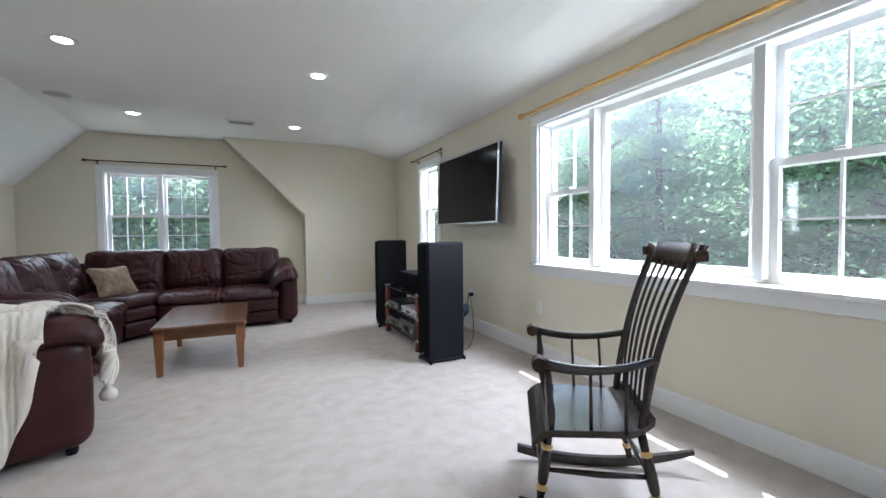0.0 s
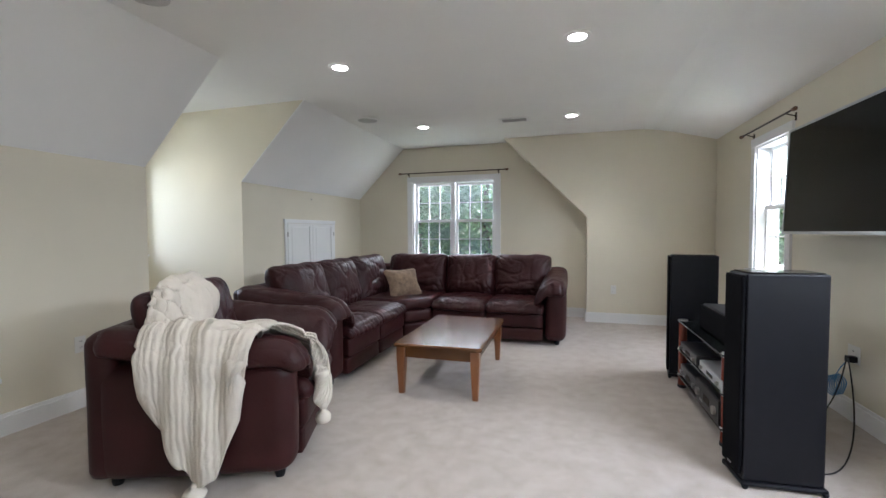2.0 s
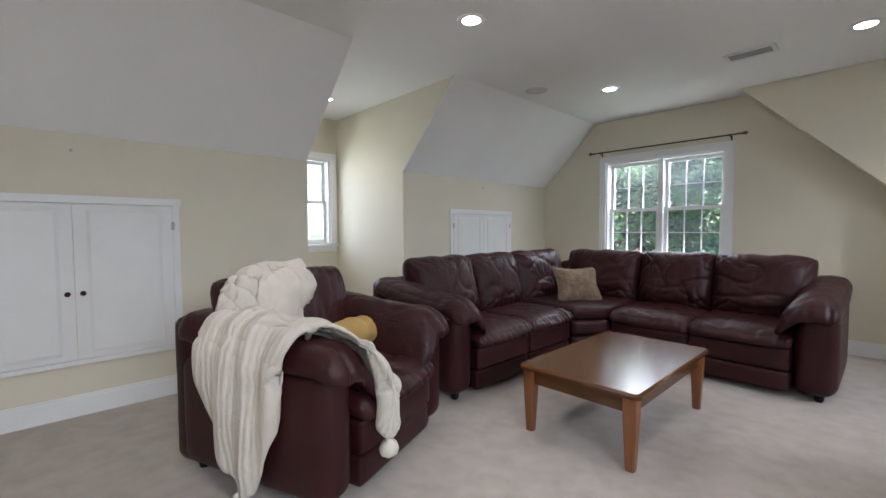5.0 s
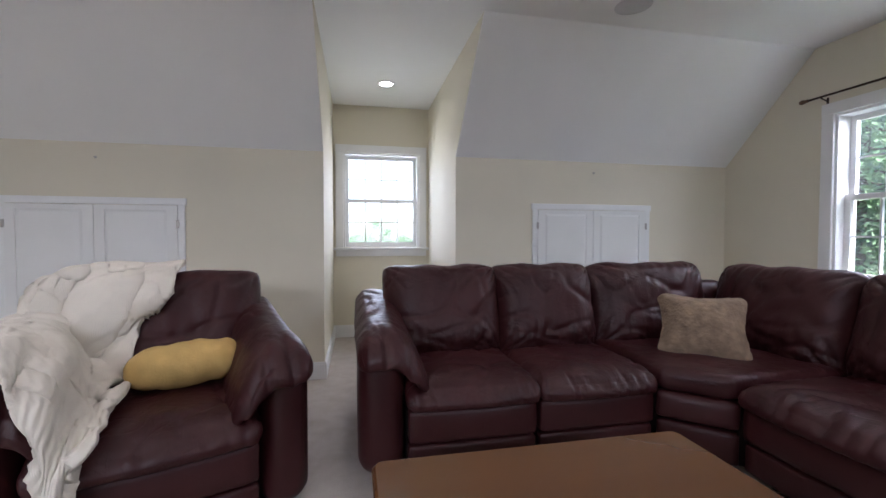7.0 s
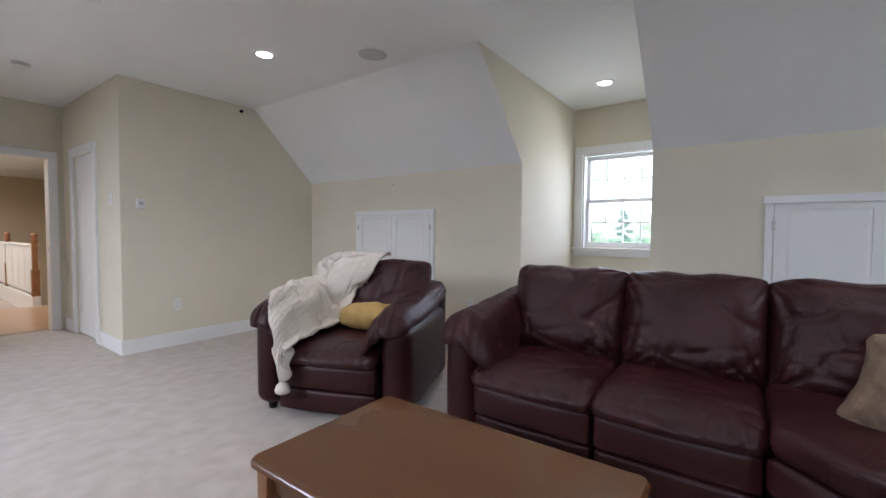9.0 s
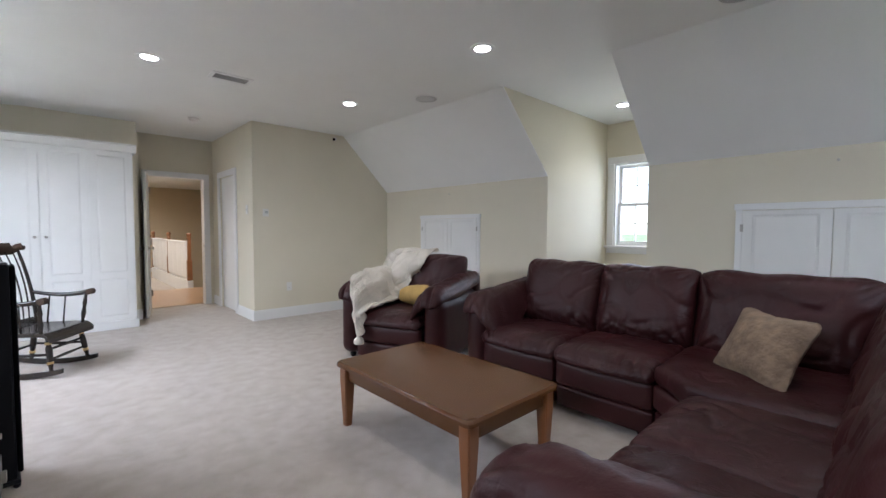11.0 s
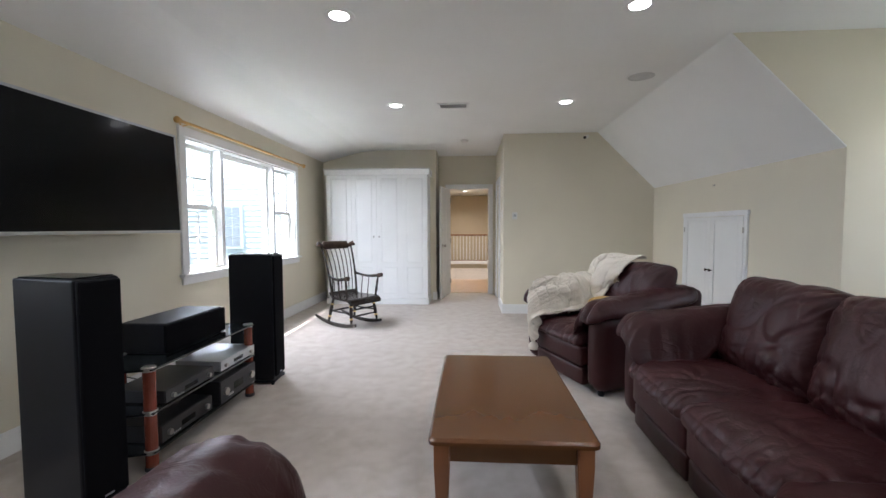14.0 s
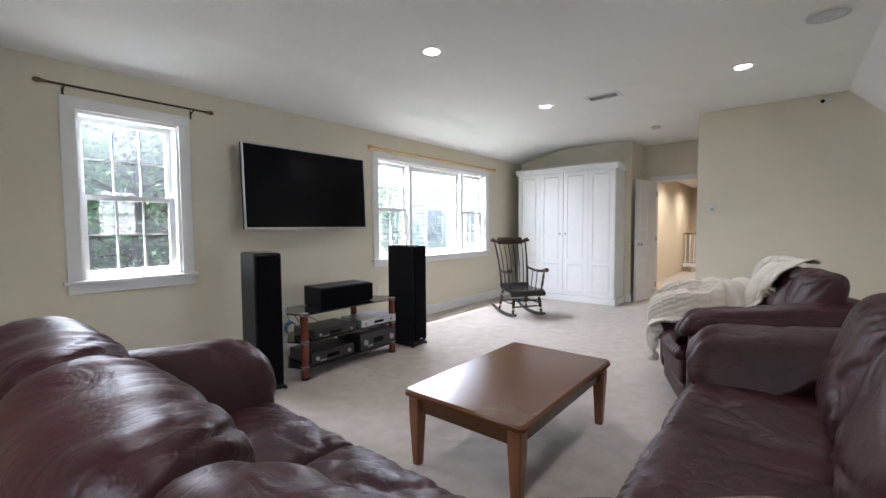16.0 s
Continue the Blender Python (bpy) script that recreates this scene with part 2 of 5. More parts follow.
def soft_box(bm, size, at, r=0.05, n=10, puff=(0, 0, 0), wrinkle=0.0, freq=6.0, seed=0, warp=None):
    """A stuffed, rounded block: rounded edges, faces swollen by puff, creases of the given depth."""
    h = Vector(size) / 2
    r = min(r, *h) * 0.999
    tmp = bmesh.new()
    bmesh.ops.create_cube(tmp, size=2)
    bmesh.ops.subdivide_edges(tmp, edges=tmp.edges[:], cuts=n, use_grid_fill=True)
    off = Vector((seed * 7.3, seed * 3.1, seed * 5.7))
    for v in tmp.verts:
        u = v.co.copy()
        u = Vector([math.copysign(abs(c) ** 0.75, c) for c in u])
        q = Vector([a * b for a, b in zip(u, h)])
        c = Vector([max(-(hh - r), min(hh - r, a)) for a, hh in zip(q, h)])
        d = q - c
        m = max(abs(a) for a in d)
        if d.length > 1e-6:
            q = c + d.normalized() * r * min(1.0, m / r + 0.0)
        k = [(1 - u[i] ** 2) for i in range(3)]
        q.x += math.copysign(puff[0], u.x) * k[1] * k[2] * abs(u.x) ** 3
        q.y += math.copysign(puff[1], u.y) * k[0] * k[2] * abs(u.y) ** 3
        q.z += math.copysign(puff[2], u.z) * k[0] * k[1] * abs(u.z) ** 3
        if wrinkle:
            w = noise.noise((q + off) * freq) * 0.6 + abs(noise.noise((q * 1.7 - off) * freq)) * 0.8
            q += q.normalized() * wrinkle * w
        if warp:
            q = Vector(warp(q.x, q.y, q.z))
        v.co = q + Vector(at)
    vmap = {v: bm.verts.new(v.co) for v in tmp.verts}
    for f in tmp.faces:
        bm.faces.new([vmap[v] for v in f.verts])
    tmp.free()
    return bm


def part(name, bm, material, parent=None, label="", smooth=False, m=None):
    me = bpy.data.meshes.new(name)
    bm.normal_update()
    bm.to_mesh(me)
    bm.free()
    for x in (material if isinstance(material, (list, tuple)) else (material,)):
        me.materials.append(x)
    if smooth:
        me.polygons.foreach_set("use_smooth", [True] * len(me.polygons))
    ob = new(name, me)
    ob.parent = parent
    if m is not None:
        ob.matrix_basis = m
    if label:
        tagged(ob, label)
    return ob


def thing(name, m, label, category, group="", kind=""):
    ob = new(name)
    ob.empty_display_size = 0.1
    ob.matrix_basis = m
    return tagged(ob, label, category, group, kind)


def B():
    return bmesh.new()


def structure(name, bm, material, label, category):
    return tagged(part(name, bm, material), label, category, kind="structure")


def wall_holes(bm, axis, a, b, lo, hi, z0, z1, holes):
    """A straight wall across axis ("x" or "y") from a to b in thickness, from lo to hi along, with openings (l, h, zl, zh)."""
    cuts = sorted({lo, hi, *[v for q in holes for v in q[:2]]})
    for s, e in zip(cuts, cuts[1:]):
        mid = (s + e) / 2
        spans, z = [], z0
        for q in sorted([q for q in holes if q[0] <= mid <= q[1]], key=lambda q: q[2]):
            if q[2] > z:
                spans.append((z, q[2]))
            z = q[3]
        if z < z1:
            spans.append((z, z1))
        for p, t in spans:
            box(bm, *((a, b, s, e) if axis == "x" else (s, e, a, b)), p, t)
    return bm


# ---- the room ----
XE, XW, YN, YJ, H, KNEE = 2.46, -2.65, 7.46, 7.17, 2.57, 1.785
XS = XW + (H - KNEE)
D0, D1, XD = 3.75, 4.81, -4.02
YS, XC, YW, XK, YD = 0.74, -0.56, -0.38, 0.50, -1.06
BIG = (0.84, 3.20, 0.84, 2.06)
EWIN = (5.36, 6.00, 0.86, 2.06)
NWIN = (-1.71, -0.38, 0.80, 2.03)
DWIN = (3.86, 4.70, 1.00, 2.05)
DOOR = (-0.44, 0.31, 0.0, 1.98)
CDOOR = (-0.66, 0.03, 0.0, 1.96)

structure("floor", box(B(), XD - 0.1, XE + 0.1, YD - 0.07, YN + 0.1, -0.25, 0), M_CARPET, "cream cut-pile carpet over the whole room", "carpet")
structure("wall_east", wall_holes(B(), "x", XE, XE + 0.2, -1.2, YN + 0.2, -0.25, 2.6, [BIG, EWIN]), M_WALL, "cream painted wall with a wide window", "wall")
structure("wall_north", wall_holes(B(), "y", YN, YN + 0.2, XD - 0.2, XE, -0.25, 2.8, [NWIN]), M_WALL, "cream painted gable wall with a window", "wall")
structure("wall_north_return", prism(B(), [(-0.205, 2.57), (0.93, 1.435), (0.93, 0), (XE, 0), (XE, 2.57)], "y", YJ, YN), M_WALL, "cream wall standing forward with a diagonal edge", "wall")
structure("wall_west_1", box(B(), XW - 0.12, XW, YS, D0 - 0.12, 0, KNEE), M_WALL, "cream painted knee wall under the roof slope", "wall")
structure("wall_west_2", box(B(), XW - 0.12, XW, D1 + 0.12, YN, 0, KNEE), M_WALL, "cream painted knee wall under the roof slope", "wall")
CHEEK = [(XD, 0), (XW, 0), (XW, KNEE + 0.012), (XS, H + 0.012), (XD, H + 0.012)]
structure("wall_dormer_1", prism(B(), CHEEK, "y", D0 - 0.12, D0), M_WALL, "cream painted dormer side wall", "wall")
structure("wall_dormer_2", prism(B(), CHEEK, "y", D1, D1 + 0.12), M_WALL, "cream painted dormer side wall", "wall")
structure("wall_dormer_3", wall_holes(B(), "x", XD - 0.2, XD, D0 - 0.3, D1 + 0.3, -0.25, 2.8, [DWIN]), M_WALL, "cream painted dormer end wall with a window", "wall")
structure("wall_south_1", box(B(), XW - 0.12, XC, YS - 0.12, YS, 0, 2.6), M_WALL, "cream painted closet wall", "wall")
structure("wall_south_2", wall_holes(B(), "x", XC - 0.12, XC, YD, YS - 0.12, 0, 2.6, [CDOOR]), M_WALL, "cream painted wall with a closet door", "wall")
structure("wall_south_3", wall_holes(B(), "y", YD - 0.14, YD, XC - 0.12, XK + 0.12, 0, 2.6, [DOOR]), M_WALL, "cream painted wall with the entry door", "wall")
structure("wall_south_4", box(B(), XK, XK + 0.12, YD, YW, 0, 2.6), M_WALL, "cream painted wall beside the open door", "wall")
structure("wall_south_5", box(B(), XK + 0.12, XE, YW - 0.14, YW, 0, 2.6), M_WALL, "cream painted wall behind the wardrobe", "wall")
structure("closet_back", box(B(), XW, XC - 0.12, -1.3, -1.18, 0, 2.6), M_WALL, "plain wall closing the closet", "wall")

structure("ceiling", prism(B(), [(XS, H), (1.55, H), (1.75, H - 0.018), (1.95, H - 0.058), (XE, H - 0.19), (XE, H + 0.15), (XS, H + 0.15)], "y", YD - 0.14, YN), M_CEIL, "white painted ceiling, sloping down at the window wall", "ceiling")
for i, (a, b) in enumerate(((YS, D0 - 0.002), (D1 + 0.002, YN)), 1):
    structure(f"ceiling_slope_{i}", prism(B(), [(XW, KNEE), (XS, H), (XS, H + 0.12), (XW - 0.12, KNEE + 0.0)], "y", a, b), M_CEIL, "white sloped ceiling under the roof", "ceiling")
structure("ceiling_dormer", box(B(), XD, XS, D0, D1, H, H + 0.12), M_CEIL, "white flat ceiling of the dormer", "ceiling")


# ---- windows ----
def sash(parent, x0, x1, z0, z1, y, cols, rows, thick=0.035, stile=0.038, munt=0.012):
    s = part("sash", wall_holes(B(), "y", y, y + thick, x0, x1, z0, z1, [(x0 + stile, x1 - stile, z0 + stile, z1 - stile)]), M_TRIM, parent)
    gx0, gx1, gz0, gz1 = x0 + stile, x1 - stile, z0 + stile, z1 - stile
    for i in range(1, cols):
        x = gx0 + (gx1 - gx0) * i / cols
        part("muntin", box(B(), x - munt / 2, x + munt / 2, y + 0.006, y + thick - 0.006, gz0, gz1), M_TRIM, s)
    for j in range(1, rows):
        z = gz0 + (gz1 - gz0) * j / rows
        part("muntin", box(B(), gx0, gx1, y + 0.008, y + thick - 0.008, z - munt / 2, z + munt / 2), M_TRIM, s)
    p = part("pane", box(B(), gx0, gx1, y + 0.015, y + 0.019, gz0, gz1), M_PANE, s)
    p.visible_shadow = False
    return s


def window(name, m, w, h, units, label, casing=0.085, stool=0.05, apron=0.07):
    """units: (width share, columns, rows or 0 for a fixed pane). Local: x along, y outwards, z up from the opening's foot."""
    win = thing(name, m, label, "window", kind="structure")
    x0, x1 = -w / 2, w / 2
    c = casing
    for nm, bx in (("casing", (x0 - c, x0, -0.022, 0, 0, h)), ("casing", (x1, x1 + c, -0.022, 0, 0, h)), ("head_casing", (x0 - c, x1 + c, -0.025, 0, h, h + c))):
        part(nm, box(B(), *bx, 0.004), M_TRIM, win)
    part("window_sill", box(B(), x0 - c - 0.025, x1 + c + 0.025, -stool, 0.07, -0.028, -0.002, 0.006), M_TRIM, win)
    part("apron", box(B(), x0 - c, x1 + c, -0.018, 0, -0.028 - apron, -0.03, 0.004), M_TRIM, win)
    f = B()
    for bx in ((x0, x0 + 0.018, 0, 0.19, 0, h), (x1 - 0.018, x1, 0, 0.19, 0, h), (x0 + 0.018, x1 - 0.018, 0, 0.19, h - 0.018, h), (x0 + 0.018, x1 - 0.018, 0.07, 0.20, 0, 0.02)):
        box(f, *bx)
    part("window_frame", f, M_TRIM, win)
    total = sum(u[0] for u in units)
    x = x0 + 0.018
    inner = w - 0.036
    mull = 0.055
    for k, (share, cols, rows) in enumerate(units):
        wx = inner * share / total
        a, b = x + (mull / 2 if k else 0), x + wx - (mull / 2 if k < len(units) - 1 else 0)
        if rows:
            mid = h * 0.5
            sash(win, a, b, 0.02, mid + 0.02, 0.075, cols, rows)
            sash(win, a, b, mid - 0.02, h - 0.018, 0.115, cols, rows)
            part("sash_lock", box(B(), (a + b) / 2 - 0.025, (a + b) / 2 + 0.025, 0.06, 0.085, mid + 0.021, mid + 0.036, 0.004), M_WHITEPL, win)
        else:
            sash(win, a, b, 0.02, h - 0.018, 0.09, 1, 1, stile=0.05)
        if k < len(units) - 1:
            part("mullion", box(B(), b, b + mull, 0.02, 0.17, 0.02, h - 0.018, 0.004), M_TRIM, win)
        x += wx
    return win


window("window_1", pose(XE, (BIG[0] + BIG[1]) / 2, BIG[2], 0, 0, -90), BIG[1] - BIG[0], BIG[3] - BIG[2], [(0.59, 2, 2), (1.146, 1, 0), (0.59, 2, 2)], "white triple window with a fixed middle pane")
window("window_2", pose(XE, (EWIN[0] + EWIN[1]) / 2, EWIN[2], 0, 0, -90), EWIN[1] - EWIN[0], EWIN[3] - EWIN[2], [(1, 3, 2)], "white double-hung window with muntins")
window("window_3", pose((NWIN[0] + NWIN[1]) / 2, YN, NWIN[2]), NWIN[1] - NWIN[0], NWIN[3] - NWIN[2], [(1, 3, 2), (1, 3, 2)], "white double window with muntins in the gable wall")
window("window_4", pose(XD, (DWIN[0] + DWIN[1]) / 2, DWIN[2], 0, 0, 90), DWIN[1] - DWIN[0], DWIN[3] - DWIN[2], [(1, 4, 2)], "white double-hung dormer window with muntins")


# ---- baseboards ----
def baseboard(name, x0, y0, x1, y1, side, h=0.135):
    """Along a wall from one point to the other; side is the wall's outward direction into the room."""
    bm = B()
    dx, dy = side
    for t, z0, z1 in ((0.016, 0, h - 0.02), (0.010, h - 0.02, h)):
        xs, ys = sorted((x0, x1)), sorted((y0, y1))
        if dx:
            box(bm, *sorted((x0, x0 + dx * t)), *ys, z0, z1)
        else:
            box(bm, *xs, *sorted((y0, y0 + dy * t)), z0, z1)
    structure(name, bm, M_TRIM, "white painted wooden baseboard", "baseboard")


baseboard("baseboard_1", XE, YW, XE, YJ, (-1, 0))
baseboard("baseboard_2", 0.93, YJ, XE - 0.02, YJ, (0, -1))
baseboard("baseboard_3", 0.93, YJ, 0.93, YN, (-1, 0))
baseboard("baseboard_4", XW, YN, 0.91, YN, (0, -1))
baseboard("baseboard_5", XW, D1, XW, YN, (1, 0))
baseboard("baseboard_6", XW, YS, XW, D0, (1, 0))
baseboard("baseboard_7", XD, D0, XW, D0, (0, 1))
baseboard("baseboard_8", XD, D1, XW, D1, (0, -1))
baseboard("baseboard_9", XD, D0, XD, D1, (1, 0))
baseboard("baseboard_10", XW, YS, XC + 0.016, YS, (0, 1))
baseboard("baseboard_11", XC, 0.125, XC, YS, (1, 0))
baseboard("baseboard_12", XC, YD, XC, -0.75, (1, 0))
baseboard("baseboard_13", XK, YD, XK, YW + 0.016, (-1, 0))
baseboard("baseboard_14", XK, YW, 0.56, YW, (0, 1))


from mathutils.bvhtree import BVHTree


# ---- upholstery ----
def ridge(p, seed):
    """Thin creases: 0 on smooth leather, up to 1 along a fold."""
    n = abs(noise.noise(Vector((p[0] + seed * 3.17, p[1] - seed * 1.93, p[2] + seed * 0.71))))
    return max(0.0, 1 - n * 7.5) ** 1.5


def back_pillow(w, h, t, seed, n=62, lean=13.0, ears=(1.0, 1.0)):
    """A stuffed leather back cushion: seamed edges, drawn-out top corners, folds running in from seams and corners."""
    bm = B()
    tilt = Matrix.Rotation(radians(-lean), 3, "X")
    rnd = random.Random(seed)
    drift = [rnd.uniform(-1, 1) for _ in range(6)]
    corners = [(cx, cz, rnd.uniform(0.75, 1.15), rnd.uniform(0, 6)) for cx in (-1, 1) for cz in (-1, 1)]

    def at(u, v, side):
        au, av = abs(u), abs(v)
        full = ((1 - au ** 4.2) * (1 - av ** (6 if v > 0 else 3.6))) ** 0.5
        low = 1 + 0.22 * max(0.0, -v) - 0.10 * max(0.0, v)
        x = w / 2 * u * (1 - 0.025 * (1 - v * v) - 0.06 * av ** 8)
        z = h / 2 * v * (1 - 0.10 * au ** 9)
        ear = max(0.0, v) ** 6 * au ** 5 * (ears[0] if u < 0 else ears[1])
        x += math.copysign(0.008, u) * ear
        z += -0.004 * ear - 0.010 * max(0.0, v) ** 4 * math.exp(-((u - 0.25 * drift[0]) / 0.5) ** 2) + 0.005 * math.sin(u * 9 + seed) * max(0.0, v) ** 8
        y = side * t * full * (low if side < 0 else 0.75)
        if side < 0:
            keep = min(1.0, full * 1.5)
            d = 0.012 * ridge((x * 2.6 + z * 1.6, z * 4.4 - x * 2.0, 0.0), seed) + 0.010 * ridge((x * 6.5 - z * 2.0, z * 2.6 + x * 2.0, 2.0), seed + 5)
            for cx, cz, g, ph in corners:
                dx, dz = x - cx * w / 2, z - cz * h / 2
                r, a = math.hypot(dx, dz), math.atan2(dz, dx)
                d += (0.040 if cz < 0 else 0.022) * g * max(0.0, math.sin(a * 15 + ph + 6 * r + 2 * noise.noise(Vector((x * 7, z * 7, seed))))) ** 3 * math.exp(-((r - 0.07) / 0.11) ** 2)
            foot = math.exp(-(z + h / 2) / 0.10)
            d += 0.024 * max(0.0, math.sin(x * 96 + 4 * noise.noise(Vector((x * 6, seed, 0))) + z * 16 * drift[1])) ** 2 * foot
            crown = math.exp((z - h / 2) / 0.05)
            d += 0.018 * max(0.0, math.sin(x * 84 + 4 * noise.noise(Vector((x * 5, seed, 4))) - z * 9)) ** 2 * crown
            bend = 0.05 * noise.noise(Vector((x * 5, seed, 7)))
            sag = z + 0.12 + 0.03 * drift[2] - 0.12 * (u - 0.5 * drift[3]) ** 2 + bend
            d += 0.006 * math.exp(-(sag / 0.016) ** 2) * (1 - au ** 2)
            sag = z + 0.20 + 0.02 * drift[4] - 0.10 * (u - 0.5 * drift[5]) ** 2 - bend
            d += 0.008 * math.exp(-(sag / 0.013) ** 2) * (1 - au ** 2)
            y += d * keep - 0.010 * noise.noise(Vector((x * 4, z * 4, seed))) * keep
        return tilt @ Vector((x, y, z))

    def knot(i):
        return math.sin((i / n * 2 - 1) * math.pi / 2 * 0.999) * 0.45 + (i / n * 2 - 1) * 0.55
    grid = {}
    for side in (-1, 1):
        for i in range(n + 1):
            for j in range(n + 1):
                rim = i in (0, n) or j in (0, n)
                key = (0 if rim else side, i, j)
                if key not in grid:
                    grid[key] = bm.verts.new(at(knot(i), knot(j), side))
        for i in range(n):
            for j in range(n):
                q = [grid[(0 if p in (0, n) or r in (0, n) else side, p, r)] for p, r in ((i, j), (i + 1, j), (i + 1, j + 1), (i, j + 1))]
                bm.faces.new(q if side < 0 else q[::-1])
    return bm


def seat_folds(w, depth, seed):
    """Warp for a seat cushion: gathered front edge, sat-in hollow and creases that run across it."""
    def warp(x, y, z):
        front = max(0.0, (-y - depth / 2 + 0.15) / 0.15)
        top = max(0.0, min(1.0, z / 0.03))
        z2 = z - 0.030 * front ** 2 - 0.012 * math.exp(-((x / (w * 0.36)) ** 2 + (y / 0.2) ** 2)) * top
        g = max(0.0, math.sin(x * 84 + 9.0 * noise.noise(Vector((x * 7, seed, y * 3))) + y * 8)) ** 2
        z2 -= 0.008 * g * front * top
        y2 = y + 0.006 * g * front
        z2 -= (0.011 * ridge((x * 2.2 + y, y * 5.0 - x, 0.0), seed) + 0.010 * ridge((x * 5.5 - y * 2.0, y * 2.2 + x * 2, 3.0), seed)) * top
        side = max(0.0, (abs(x) - w / 2 + 0.09) / 0.09)
        z2 -= 0.007 * max(0.0, math.sin(y * 60 + seed + 3 * noise.noise(Vector((y * 5, seed, 2))))) ** 2 * side * top
        return x, y2, z2
    return warp


def sofa_parts(ob, W, D, seats, arm_l, arm_r, seed, arm=0.22, ears=0.0, plump=0.185):
    """Puffy leather seat unit. Local: x along, y from the front edge to the back, z up."""
    x0, x1 = -W / 2 + (arm if arm_l else 0), W / 2 - (arm if arm_r else 0)
    sw = (x1 - x0) / seats
    # base coloured near-black so the gaps between panels look deeply shaded
    part("base", box(B(), x0 + 0.004, x1 - 0.004, 0.07, D - 0.06, 0.05, 0.36, 0.01), M_GAP_SHADE, ob)
    for i in range(seats):
        c = x0 + sw * (i + 0.5)
        k = seed + i
        part("lower_panel", soft_box(B(), (sw - 0.022, 0.07, 0.135), (c, 0.045, 0.112), 0.016, 8, (0, 0.008, 0), 0.002, 9, k), M_TAUT, ob, smooth=True)
        part("seat_panel", soft_box(B(), (sw - 0.020, 0.09, 0.158), (c, 0.040, 0.268), 0.022, 8, (0, 0.012, 0), 0.003, 9, k + 3), M_TAUT, ob, smooth=True)
        sd = D - 0.20
        part("seat_cushion", soft_box(B(), (sw + 0.006, sd, 0.10), (c, sd / 2 - 0.035, 0.408), 0.046, 52, (0, 0.018, 0.034), 0.004, 6, k + 5, seat_folds(sw, sd, k)), M_LEATHER, ob, smooth=True)
        left, right = ears if i == 0 and arm_l else 0.0, ears if i == seats - 1 and arm_r else 0.0
        part("back_cushion", back_pillow(sw + 0.045 + left + right, 0.58, plump, k + 9), M_LEATHER, ob, smooth=True, m=pose(c + (right - left) / 2, D - 0.14 - plump, 0.668))
    part("back_frame", soft_box(B(), (W - 0.02, 0.15, 0.72), (0, D - 0.075, 0.41), 0.06, 10, (0, 0.015, 0.01), 0.004, 5, seed), M_TAUT, ob, smooth=True)
    for on, s in ((arm_l, -1), (arm_r, 1)):
        if not on:
            continue
        c = s * (W / 2 - arm / 2)
        part("arm_panel", soft_box(B(), (arm - 0.012, D - 0.05, 0.57), (c, D / 2 - 0.01, 0.325), 0.085, 16, (0.006, 0.010, 0), 0.003, 5, seed + s), M_TAUT, ob, smooth=True)
        pl = D - 0.02

        def roll(x, y, z, s=s, pl=pl):
            t = (y + pl / 2) / pl
            inner = max(0.0, min(1.3, -s * x / (arm / 2)))
            outer = max(0.0, s * x / (arm / 2))
            nose = max(0.0, (0.16 - t) / 0.16)
            fall = max(0.0, 1 - abs(t - 0.20) / 0.34)
            z2 = z + 0.13 * max(0.0, t - 0.30) ** 1.25 - 0.055 * nose ** 2 - 0.17 * inner ** 2 * (0.35 + 0.65 * fall) - 0.012 * outer ** 3
            x2 = x - s * 0.055 * inner * fall + s * 0.012 * t
            tuck = max(0.0, math.sin(x * 52 + y * 7 + seed + 3 * noise.noise(Vector((x * 6, seed, y * 3))))) ** 2
            y2 = y + 0.012 * tuck * nose
            z2 -= 0.012 * tuck * max(0.0, (0.30 - t) / 0.30)
            z2 -= 0.013 * max(0.0, math.sin(y * 44 - s * x * 22 + seed * 1.7 + 4 * noise.noise(Vector((y * 4, x * 3, seed))))) ** 3 * (0.25 + 0.75 * inner)
            z2 -= 0.010 * ridge((x * 6, y * 4.5 + x * 3, 1.0), seed + s)
            return x2, y2, z2
        part("arm_cushion", soft_box(B(), (arm + 0.060, pl, 0.125), (c - s * 0.034, pl / 2 - 0.035, 0.648), 0.060, 40, (0.008, 0.016, 0.022), 0.006, 6, seed + 20 + s, roll), M_LEATHER, ob, smooth=True)
    for sx in (-1, 1):
        for y in (0.10, D - 0.10):
            part("foot", lathe(B(), [(0.022, 0), (0.028, 0.02), (0.028, 0.055)], pose(sx * (W / 2 - 0.10), y, 0), 10), M_BLACK, ob)
    return ob


# west pair of seats, arm at its south end
sofa_w = thing("sectional_sofa_unit", pose(-1.075, 4.74, 0, 0, 0, 90), "brown leather two-seat sectional unit with one padded arm", "sofa", "sectional sofa units")
sofa_parts(sofa_w, 1.48, 1.0, 2, True, False, 1, ears=0.05)
# north pair of seats, arm at its east end
sofa_n = thing("sectional_sofa_unit", pose(-0.085, 5.735, 0), "brown leather two-seat sectional unit with creased cushions", "sofa", "sectional sofa units")
sofa_parts(sofa_n, 1.51, 1.06, 2, False, True, 31, arm=0.24, ears=0.04)

# corner wedge between them
wedge = thing("sectional_corner_unit", pose(0, 0, 0), "brown leather corner unit joining the two sofa halves", "sofa", "sectional sofa units")


